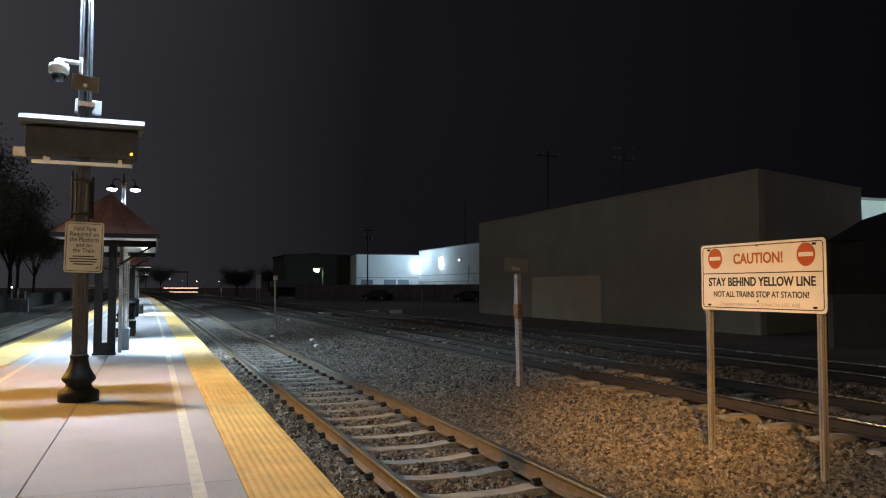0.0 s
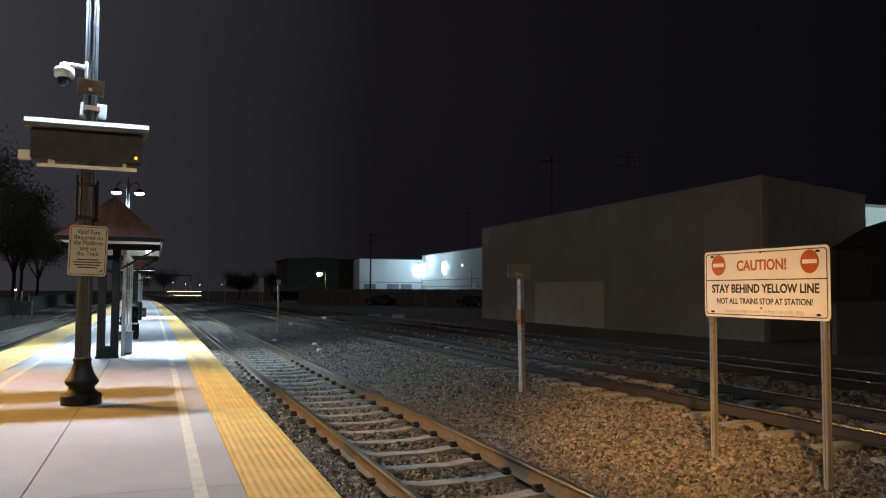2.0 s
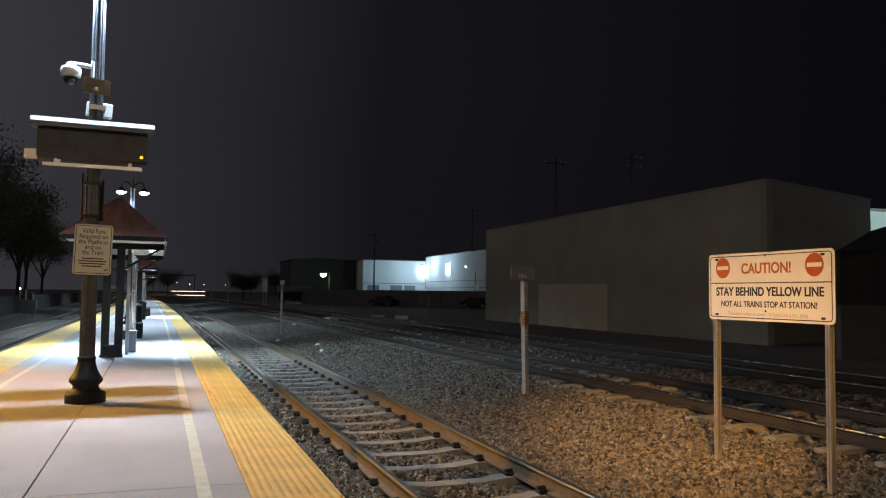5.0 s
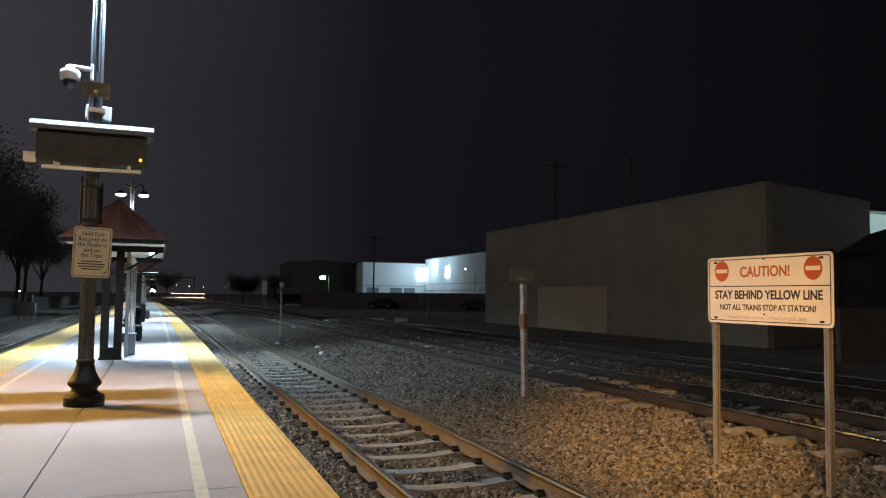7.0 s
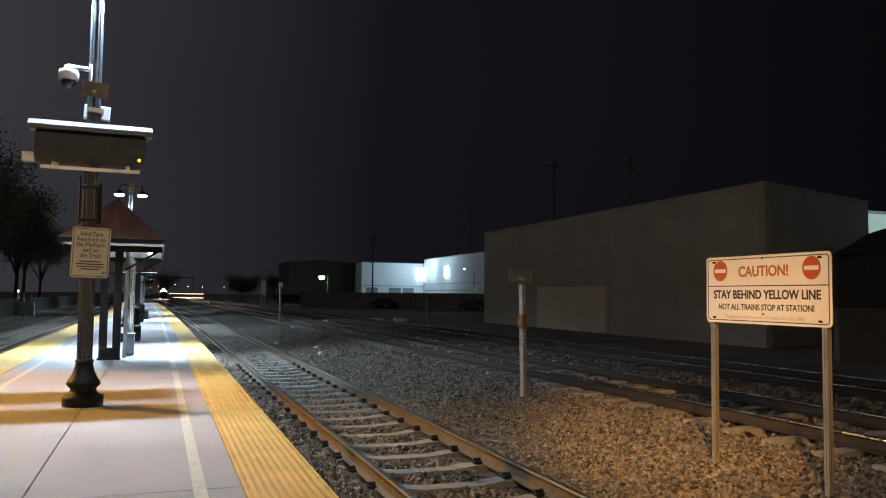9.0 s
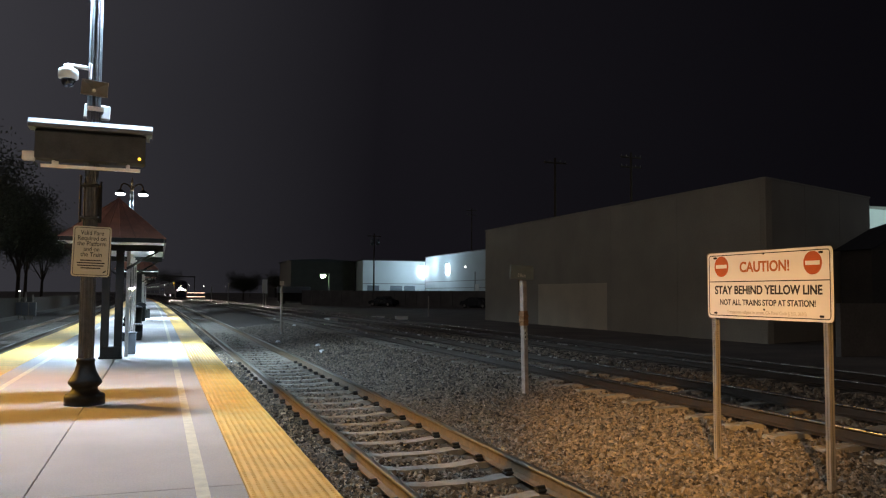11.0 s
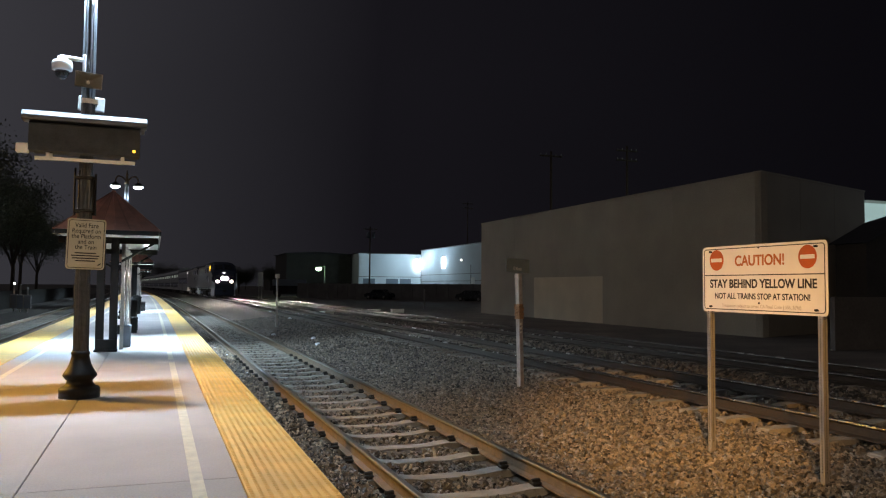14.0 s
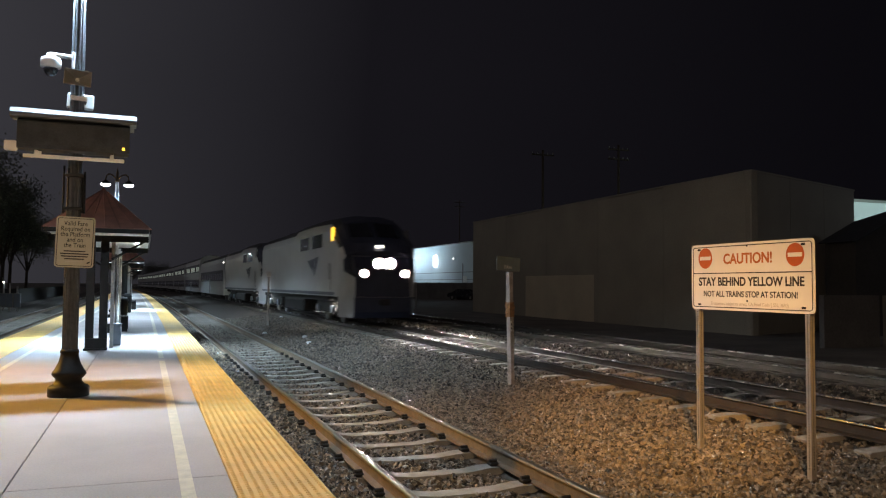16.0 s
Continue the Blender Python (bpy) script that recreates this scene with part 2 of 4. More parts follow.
def prism(bm, outline, y0, y1, axis="y"):
    """A solid from an outline of (a, z), drawn out along y (a = x) or x (a = y)."""
    mk = (lambda a, z, t: (a, t, z)) if axis == "y" else (lambda a, z, t: (t, a, z))
    r0 = [bm.verts.new(mk(a, z, y0)) for a, z in outline]
    r1 = [bm.verts.new(mk(a, z, y1)) for a, z in outline]
    k = len(outline)
    for i in range(k):
        j = (i + 1) % k
        bm.faces.new((r0[i], r0[j], r1[j], r1[i]))
    bm.faces.new(r0[::-1])
    bm.faces.new(r1)
    bmesh.ops.recalc_face_normals(bm, faces=bm.faces)
    return bm


def data(name, bm, *materials):
    me = bpy.data.meshes.new(name)
    bmesh.ops.recalc_face_normals(bm, faces=bm.faces)
    bm.to_mesh(me)
    bm.free()
    for m in materials:
        me.materials.append(m)
    return me


def B():
    return bmesh.new()


def part(name, bm, material, parent, label=""):
    me = bm if isinstance(bm, bpy.types.Mesh) else data(name, bm, *(material if isinstance(material, (list, tuple)) else [material]))
    ob = new(name, me)
    ob.parent = parent
    return tagged(ob, label)


def thing(name, m, label, category, group="", kind=""):
    ob = new(name)
    ob.empty_display_size = 0.1
    ob.matrix_basis = m
    return tagged(ob, label, category, group, kind)


def solo(name, bm, material, label, category, group="", kind="", m=None):
    ob = new(name, data(name, bm, *(material if isinstance(material, (list, tuple)) else [material])))
    if m is not None:
        ob.matrix_basis = m
    return tagged(ob, label, category, group, kind)


def along(y, xp, z=0.0, turn=0.0):
    """A pose beside the tracks: xp metres across, y along."""
    return pose(xp + bend(y), y, z, 0, 0, heading(y) + turn)


def lettering(name, text, size, material, parent, m, squeeze=1.0, bold=0.0, align="CENTER", label=""):
    c = bpy.data.curves.new(name, "FONT")
    c.body, c.size, c.align_x, c.align_y, c.extrude, c.offset = text, size, align, "CENTER", 0.001, bold
    c.space_character = 1.0
    tmp = bpy.data.objects.new(name, c)
    scene.collection.objects.link(tmp)
    bpy.context.view_layer.update()
    me = bpy.data.meshes.new_from_object(tmp.evaluated_get(bpy.context.evaluated_depsgraph_get()))
    bpy.data.objects.remove(tmp)
    me.transform(Matrix.Diagonal((squeeze, 1, 1, 1)))
    me.materials.clear()
    me.materials.append(material)
    ob = new(name, me)
    ob.parent = parent
    ob.matrix_basis = m
    return tagged(ob, label)


# ---- ground ----
PROFILE = [(-2500, -0.5), (-200, -0.5), (-30, -0.45), (-9, -0.45), (-7.2, -0.5), (-3.7, -0.52), (-3.0, -0.6), (0.6, -0.6), (1.5, -0.46), (1.98, -0.45), (2.08, -0.52), (3.62, -0.52), (3.8, -0.46),
           (4.7, -0.455), (5.4, -0.36), (5.9, -0.30), (6.5, -0.245), (7.0, -0.24), (9.7, -0.24), (10.4, -0.3), (11.2, -0.22), (14.2, -0.22), (15.2, -0.42), (24, -0.4), (40, -0.35), (250, -0.35), (2500, -0.35)]


def ground_z(xp):
    return float(np.interp(xp, [p[0] for p in PROFILE], [p[1] for p in PROFILE]))


def make_ground():
    xs = sorted({p[0] for p in PROFILE} | set(np.arange(1.4, 7.2, 0.2).round(2)) | set(range(-30, 41, 2)))
    ys = [-400, -100, -40, -15] + list(np.arange(-6, 40, 0.5)) + list(range(40, 120, 4)) + list(range(120, 620, 20)) + [800, 1200, 2000, 3500]
    vs, fs = [], []
    for y in ys:
        for x in xs:
            n = noise.noise((x * 0.9, y * 0.9, 0.0)) * 0.03 + noise.noise((x * 3, y * 3, 4.0)) * 0.015 if 1.6 < x < 60 or -60 < x < -3.8 else 0
            vs.append((x + bend(y), y, ground_z(x) + n))
    k = len(xs)
    for j in range(len(ys) - 1):
        for i in range(k - 1):
            a = j * k + i
            fs.append((a, a + 1, a + k + 1, a + k))
    me = bpy.data.meshes.new("ground")
    me.from_pydata(vs, [], fs)
    me.materials.append(BALLAST)
    me.materials.append(DIRT)
    me.polygons.foreach_set("material_index", [1 if (xs[i] >= 15 or xs[i] < -9) else 0 for j in range(len(ys) - 1) for i in range(k - 1)])
    me.polygons.foreach_set("use_smooth", [True] * len(fs))
    tagged(new("ground", me), "grey crushed stone ballast and bare dirt ground", "ground", kind="structure")


make_ground()

CHIP = [(x, y, z) for z in (-0.66, 0.66) for y in (-0.66, 0.66) for x in (-0.66, 0.66)]
CHIPF = [(0, 2, 3, 1), (4, 5, 7, 6), (0, 1, 5, 4), (2, 6, 7, 3), (0, 4, 6, 2), (1, 3, 7, 5)]


def stones(name, regions, material, label, category, flat=0.75, seed=1):
    """Loose stones over regions (x0, x1, y0, y1, number, size), with real shapes."""
    rng = np.random.default_rng(seed)
    base = np.array(CHIP)
    allv, count = [], 0
    for x0, x1, y0, y1, num, size in regions:
        xp, y = rng.uniform(x0, x1, num), rng.uniform(y0, y1, num)
        # keep the sleepers' tops free
        for xc, first, half in ((2.93, 1.58, 0.78), (8.28, 2.2, 1.3)):
            on_tie = (abs(xp - xc) < half) & (abs((y - first + 0.391) % 0.782 - 0.391) < 0.135)
            xp, y = xp[~on_tie], y[~on_tie]
        num = len(xp)
        z = np.interp(xp, [p[0] for p in PROFILE], [p[1] for p in PROFILE])
        s = size * rng.uniform(0.55, 1.35, num)
        v = base[None] * (1 + rng.uniform(-0.5, 0.35, (num, 8, 3)))
        v = v * np.stack([rng.uniform(0.7, 1.25, num), rng.uniform(0.7, 1.25, num), flat * rng.uniform(0.6, 1.1, num)], 1)[:, None, :]
        q = rng.normal(size=(num, 4))
        q[:, 1:3] *= 0.8
        q /= np.linalg.norm(q, axis=1, keepdims=True)
        w, a, b, c = q.T
        rot = np.stack([1 - 2 * (b * b + c * c), 2 * (a * b - c * w), 2 * (a * c + b * w), 2 * (a * b + c * w), 1 - 2 * (a * a + c * c), 2 * (b * c - a * w),
                        2 * (a * c - b * w), 2 * (b * c + a * w), 1 - 2 * (a * a + b * b)], 1).reshape(-1, 3, 3)
        v = np.einsum("nij,nkj->nki", rot, v) * s[:, None, None]
        v += np.stack([xp - CURVE * y * y, y, z + s * 0.25 + rng.uniform(0, 0.015, num)], 1)[:, None, :]
        allv.append(v.reshape(-1, 3))
        count += num
    verts = np.concatenate(allv)
    faces = (np.array(CHIPF)[None] + 8 * np.arange(count)[:, None, None]).reshape(-1, 4)
    me = bpy.data.meshes.new(name)
    me.from_pydata(verts.tolist(), [], faces.tolist())
    me.materials.append(material)
    return tagged(new(name, me), label, category, kind="stuff")


stones("ballast_stones", [(4.0, 6.9, 3.6, 8, 15500, 0.029), (4.0, 6.9, 8, 13, 15500, 0.03), (4.0, 6.9, 13, 22, 15000, 0.034), (4.0, 6.9, 22, 45, 14000, 0.036),
                          (2.2, 3.5, 4.5, 9, 2600, 0.032), (2.2, 3.5, 9, 16, 2600, 0.034), (2.2, 3.5, 16, 40, 3500, 0.036),
                          (1.35, 2.08, 4.5, 10, 2800, 0.026), (1.35, 2.08, 10, 20, 2600, 0.032), (1.35, 2.08, 20, 45, 2200, 0.042), (3.7, 4.2, 4, 14, 3000, 0.027), (3.7, 4.2, 14, 40, 2600, 0.04),
                          (6.9, 9.8, 5, 16, 4500, 0.04), (6.9, 9.8, 16, 40, 5000, 0.042), (9.8, 11.4, 7, 18, 2600, 0.042), (9.8, 11.4, 18, 45, 4000, 0.045)],
       STONE, "loose grey and brown crushed ballast stones", "gravel")
stones("dry_leaves", [(1.35, 2.05, 5.0, 11, 1300, 0.03), (1.35, 2.05, 11, 16, 520, 0.034), (1.35, 2.05, 16, 26, 520, 0.042), (2.2, 3.4, 6, 20, 260, 0.025), (4.0, 6.8, 4.5, 30, 220, 0.026)], LITTER, "dry brown leaves and litter beside the platform", "litter", 0.22, 5)


# ---- tracks ----
HEAD = [(0.010, 0.125), (0.033, 0.137), (0.037, 0.143), (0.0365, 0.152), (0.035, 0.160), (0.0318, 0.1655), (0.027, 0.169), (0.02, 0.171), (0.01, 0.1718)]
RAIL_OUT = [(-0.07, 0), (0.07, 0), (0.07, 0.014), (0.014, 0.034)] + HEAD + [(0, 0.172)] + [(-a, z) for a, z in HEAD[::-1]] + [(-0.014, 0.034), (-0.07, 0.014)]


def rail_mesh(xp, ztop, y0, y1):
    bm = B()
    ys = list(np.arange(y0, min(y1, 60), 2.0)) + list(np.arange(60, y1 + 1, 8.0))
    prev = None
    for y in ys:
        ring = [bm.verts.new((xp + bend(y) + a, y, ztop - 0.172 + z)) for a, z in RAIL_OUT]
        if prev:
            for i in range(len(ring)):
                j = (i + 1) % len(ring)
                f = bm.faces.new((prev[i], prev[j], ring[j], ring[i]))
                f.material_index = 1 if 6 <= i <= 19 else 0
                f.smooth = 6 <= i <= 19
        prev = ring
    return bm


def tie_mesh():
    """A concrete sleeper with raised, sloping rail seats and a lower middle."""
    bm = B()
    top = [(-1.3, -0.03), (-1.27, -0.01), (-0.95, 0.0), (-0.55, 0.0), (-0.3, -0.028), (0.3, -0.028), (0.55, 0.0), (0.95, 0.0), (1.27, -0.01), (1.3, -0.03)]
    for sgn in (0,):
        rings = []
        for x, z in top:
            rings.append([bm.verts.new((x, -0.135, -0.16)), bm.verts.new((x, -0.105, z)), bm.verts.new((x, 0.105, z)), bm.verts.new((x, 0.135, -0.16))])
        for a, b in zip(rings, rings[1:]):
            for i in range(3):
                bm.faces.new((a[i], a[i + 1], b[i + 1], b[i]))
        bm.faces.new(rings[0])
        bm.faces.new(rings[-1][::-1])
    return data("tie", bm, TIE)


def clip_mesh():
    bm = B()
    box(bm, -0.05, 0.05, -0.055, 0.055, -0.005, 0.035, 0.012)
    rod(bm, (-0.04, 0, 0.04), (0.045, 0, 0.04), 0.028, 0.022, 8)
    return data("rail_clip", bm, CLIP)


TIE_ME, CLIP_ME = tie_mesh(), clip_mesh()


def track(name, xc, ztop, y0, y1, tie_to, clip_to, first, label, side=RAIL, top=RAILTOP):
    t = thing(name, pose(0, 0, 0), label, "railway track", kind="structure")
    for s in (-0.7525, 0.7525):
        part("rail", rail_mesh(xc + s, ztop, y0, y1), [side, top], t)
    y = first
    rng = random.Random(int(xc * 10))
    while y < tie_to:
        ob = new("tie", TIE_ME)
        ob.parent = t
        ob.matrix_basis = pose(xc + bend(y) + rng.uniform(-0.02, 0.02), y, ztop - 0.176, 0, 0, heading(y) + rng.uniform(-0.6, 0.6))
        if y < clip_to:
            for s in (-0.7525, 0.7525):
                for d in (-1, 1):
                    c = new("rail_clip", CLIP_ME)
                    c.parent = ob
                    c.matrix_basis = pose(s + d * 0.105, 0, 0.008, 0, 0, 0 if d > 0 else 180)
        y += 0.782
    return t


track("track_1", 2.93, -0.28, -12, 420, 62, 22, 1.58, "station track with rusty rails on concrete ties", RAIL, RAILDULL)
track("track_2", 8.28, 0.0, -12, 420, 62, 0, 2.2, "main track with shiny rails on concrete ties, slightly raised", RAILDARK)
track("track_3", 12.65, -0.03, -12, 420, 56, 0, 6.0, "far side track in the dark beyond the main track", RAILDARK)
track("track_4", -5.35, -0.28, -12, 420, 56, 0, 6.0, "track on the platform's dark far side", RAIL, RAILDULL)

# ---- platform ----
PL, PR = -3.5, 1.30
platform = thing("platform", pose(0, 0, 0), "concrete island platform with yellow tactile edges", "platform", kind="structure")


def strip_mesh(x0, x1, z0, z1, y0, y1, step=3.0):
    bm = B()
    prev = None
    y = y0
    while True:
        ring = [bm.verts.new((x + bend(y), y, z)) for x, z in ((x0, z0), (x0, z1), (x1, z1), (x1, z0))]
        if prev:
            for i in range(4):
                j = (i + 1) % 4
                bm.faces.new((prev[i], prev[j], ring[j], ring[i]))
        else:
            bm.faces.new(ring)
        prev = ring
        if y >= y1:
            break
        y = min(y + step, y1)
    bm.faces.new(prev[::-1])
    return bm


part("platform_base", strip_mesh(PL + 0.04, PR - 0.04, -0.62, -0.045, -14, 235), CURB, platform)
part("edge_curb", strip_mesh(PR - 0.045, PR + 0.0, -0.4, -0.012, -14, 235), CURB, platform)
part("edge_curb", strip_mesh(PL, PL + 0.045, -0.4, -0.012, -14, 235), CURB, platform)


def slab_mesh(x0, x1, y0, y1):
    bm = B()
    g = 0.006
    box(bm, x0 + g, x1 - g, y0 + g, y1 - g, -0.043, 0.0)
    for v in bm.verts:
        v.co.x += bend(v.co.y)
    return bm


ys = [-12.45 + 6.273 * i for i in range(24)]
SLAB_X = (-2.62, -0.9, 0.655)
for a, b in zip(ys, ys[1:]):
    for x0, x1 in zip(SLAB_X, SLAB_X[1:]):
        part("slab", slab_mesh(x0, x1, a, b), CONCRETE, platform)
part("slab", strip_mesh(-2.615, 0.65, -0.043, 0.0, ys[-1] + 0.01, 234, 6.0), CONCRETE, platform)


def panel_mesh():
    """One tactile panel, 0.64 by 0.915 m, with rows of low domes."""
    bm = B()
    box(bm, -0.319, 0.319, -0.456, 0.456, -0.04, 0.003)
    for i in range(10):
        for j in range(15):
            cx, cy = -0.288 + 0.064 * i, -0.427 + 0.061 * j
            lo = [bm.verts.new((cx + 0.0185 * math.cos(k * math.pi / 3), cy + 0.0185 * math.sin(k * math.pi / 3), 0.003)) for k in range(6)]
            hi = [bm.verts.new((cx + 0.011 * math.cos(k * math.pi / 3), cy + 0.011 * math.sin(k * math.pi / 3), 0.0105)) for k in range(6)]
            for k in range(6):
                bm.faces.new((lo[k], lo[(k + 1) % 6], hi[(k + 1) % 6], hi[k]))
            bm.faces.new(hi)
    return data("tactile_panel", bm, YELLOW)


def plain_panel_mesh():
    return data("tactile_panel", box(B(), -0.319, 0.319, -0.456, 0.456, -0.04, 0.003), YELLOW)


PANEL, PANEL_FAR = panel_mesh(), plain_panel_mesh()
for xc in (0.978, -2.945):
    for i in range(125):
        y = -11.5 + 0.915 * i
        ob = new("tactile_panel", PANEL if 3 < y < 24 and xc > 0 else PANEL_FAR)
        ob.parent = platform
        ob.matrix_basis = along(y, xc)
    part("tactile_strip", strip_mesh(xc - 0.318, xc + 0.318, -0.04, 0.003, -11.5 + 0.915 * 124.51, 234, 6.0), YELLOW, platform)
part("edge_nosing", strip_mesh(-3.5, -3.267, -0.04, 0.001, -14, 235), YELLOW, platform)

# worn painted lines along the platform
part("painted_line", strip_mesh(0.285, 0.385, -0.002, 0.0022, -10, 120, 1.5), WHITE_LINE, platform, "worn cream painted line")
part("painted_line", strip_mesh(-2.33, -2.23, -0.002, 0.0022, -10, 120, 1.5), WHITE_LINE, platform, "worn cream painted line")
# access covers in the paving
for cx, cy in ((-0.22, 15.8), (0.2, 16.4)):
    bm = B()
    box(bm, -0.17, 0.17, -0.3, 0.3, -0.004, 0.003, 0.002)
    part("access_cover", bm, CONCRETE, platform).matrix_basis = pose(cx, cy, 0)


# ---- platform lamps ----
def lamp_post(m, glowing=LAMPGLOW):
    t = thing("street_lamp", m, "black cast-iron double-arm lamp post with glowing white heads, on the platform", "street lamp", "platform lamps")
    bm = B()
    lathe(bm, [(0.255, 0.0), (0.255, 0.115), (0.235, 0.14), (0.2, 0.15), (0.165, 0.19), (0.16, 0.225), (0.195, 0.26), (0.215, 0.29), (0.2, 0.325), (0.17, 0.37), (0.135, 0.44), (0.115, 0.52), (0.108, 0.56), (0.118, 0.57), (0.118, 0.6), (0.098, 0.615)], 24)
    part("base", bm, BLACK, t, "flared cast-iron base")
    bm = B()
    rings = []
    for z, r in ((0.6, 0.1), (3.2, 0.09), (5.95, 0.078)):
        rings.append([bm.verts.new(((r - 0.009 * (k % 3 == 0)) * math.cos(2 * math.pi * k / 36), (r - 0.009 * (k % 3 == 0)) * math.sin(2 * math.pi * k / 36), z)) for k in range(36)])
    for a, b in zip(rings, rings[1:]):
        for k in range(36):
            bm.faces.new((a[k], a[(k + 1) % 36], b[(k + 1) % 36], b[k]))
    part("pole", bm, POLE, t)
    bm = B()
    lathe(bm, [(0.09, 5.93), (0.1, 5.97), (0.06, 6.03), (0.045, 6.3), (0.06, 6.34), (0.03, 6.42), (0.012, 6.55)], 14)
    part("finial", bm, TAN, t)
    for s in (-1, 1):
        bm = B()
        pts = [(0, 0, 6.02), (s * 0.18, 0, 6.22), (s * 0.34, 0, 6.27), (s * 0.44, 0, 6.18), (s * 0.47, 0, 5.98)]
        for a, b in zip(pts, pts[1:]):
            rod(bm, a, b, 0.032, 0.03, 10)
        part("arm", bm, TAN, t, "tan curved arm")
        bm = B()
        lathe(bm, [(0.05, 6.0), (0.09, 5.97), (0.18, 5.9), (0.215, 5.84), (0.215, 5.82)], 16, (s * 0.47, 0, 0))
        head = part("lamp_head", bm, BLACK, t)
        bm = B()
        lathe(bm, [(0.2, 5.818), (0.2, 5.78), (0.13, 5.73), (0.03, 5.715)], 16, (s * 0.47, 0, 0))
        part("lens", bm, glowing, head, "glowing lamp lens")
    return t


lamp_post(pose(LAMP_X, 11.5, 0))
lamp_post(pose(-0.95, -2.3, 0), SODIUMGLOW)
for ly in LAMP_Y[1:]:
    lamp_post(along(ly, LAMP_X - 0.28))


# ---- on the nearest lamp post: message boards, signs, security camera ----
def message_board(m):
    t = thing("message_board", m, "dark electronic message board with pale top on the lamp post", "message board", "message boards")
    bm = B()
    prism(bm, [(-0.2, 3.26), (0.02, 3.26), (0.06, 3.3), (0.06, 3.638), (-0.14, 3.638), (-0.2, 3.6)], -0.66, 0.66, "x")
    part("housing", bm, DISPLAY, t)
    bm = B()
    prism(bm, [(-0.26, 3.64), (-0.268, 3.65), (-0.265, 3.70), (-0.2, 3.765), (0.2, 3.79), (0.2, 3.74), (0.1, 3.66)], -0.74, 0.74, "x")
    part("top_cover", bm, BOARDTOP, t, "pale aluminium top cover")
    part("display", box(B(), -0.6, 0.6, -0.206, -0.198, 3.31, 3.51), DISPLAY, t)
    bm = B()
    box(bm, -0.6, 0.6, -0.06, 0.0, 3.165, 3.205)
    for x in (-0.45, 0.45):
        box(bm, x - 0.02, x + 0.02, -0.05, -0.01, 3.2, 3.265)
    part("bottom_rail", bm, SIGNWHITE, t, "pale painted rail below the housing")
    return t


b1 = message_board(pose(LAMP_X + 0.015, 11.23, -0.066, 0, 0, 2))
bm = B()
box(bm, -0.80, -0.655, -0.2, -0.1, 3.22, 3.345, 0.012)
part("end_lamp", bm, SIGNWHITE, b1, "small white box on the end")
part("amber_light", rod(B(), (0.585, -0.212, 3.32), (0.585, -0.203, 3.32), 0.02, 0.02, 10), AMBER, b1, "small amber light")
message_board(pose(LAMP_X - 0.02, 11.81, 0.03, 0, 0, 182))
bracket = thing("board_bracket", pose(LAMP_X, 11.5, 0), "black steel brackets clamped round the lamp post", "bracket")
for z in (3.25, 3.52):
    part("clamp", box(B(), -0.11, 0.11, -0.2, 0.2, z, z + 0.05, 0.01), BLACKPOST, bracket)
for x, z0, z1 in ((-0.125, 2.42, 3.05), (-0.07, 2.45, 3.02), (0.1, 2.42, 2.9), (0.128, 2.42, 2.98)):
    part("strut", rod(B(), (x, -0.06, z0), (x, -0.06, z1), 0.014, 0.014, 8), BLACKPOST, bracket)
for z in (2.46, 2.9):
    part("clamp", box(B(), -0.115, 0.115, -0.115, 0.115, z, z + 0.04, 0.008), BLACKPOST, bracket)

fare = thing("fare_sign", pose(-0.893, 11.36, 2.03, 0, 1.5, 3), "cream notice with rounded corners and dark lettering on the lamp post", "sign")


def plate(w, h, r, y0, y1):
    """An upright plate with rounded corners, facing -y."""
    out = []
    for cx, cz, a0 in ((w / 2 - r, h / 2 - r, 0), (-w / 2 + r, h / 2 - r, 90), (-w / 2 + r, -h / 2 + r, 180), (w / 2 - r, -h / 2 + r, 270)):
        for k in range(5):
            a = radians(a0 + 22.5 * k)
            out.append((cx + r * math.cos(a), cz + r * math.sin(a)))
    return prism(B(), out, y0, y1)


def ring_plate(w, h, r, t, y0, y1):
    """A thin line running round inside a plate's edge."""
    bm = B()
    outs = []
    for d in (0, t):
        ring = []
        for cx, cz, a0 in ((w / 2 - r, h / 2 - r, 0), (-w / 2 + r, h / 2 - r, 90), (-w / 2 + r, -h / 2 + r, 180), (w / 2 - r, -h / 2 + r, 270)):
            for k in range(5):
                a = radians(a0 + 22.5 * k)
                ring.append((cx + (r - d) * math.cos(a), cz + (r - d) * math.sin(a)))
        outs.append(ring)
    n = len(outs[0])
    vs = [[[bm.verts.new((a, y, z)) for a, z in ring] for ring in outs] for y in (y0, y1)]
    for i in range(n):
        j = (i + 1) % n
        bm.faces.new((vs[0][0][i], vs[0][0][j], vs[0][1][j], vs[0][1][i]))
        bm.faces.new((vs[1][0][i], vs[1][1][i], vs[1][1][j], vs[1][0][j]))
        bm.faces.new((vs[0][0][i], vs[1][0][i], vs[1][0][j], vs[0][0][j]))
        bm.faces.new((vs[0][1][i], vs[0][1][j], vs[1][1][j], vs[1][1][i]))
    return bm


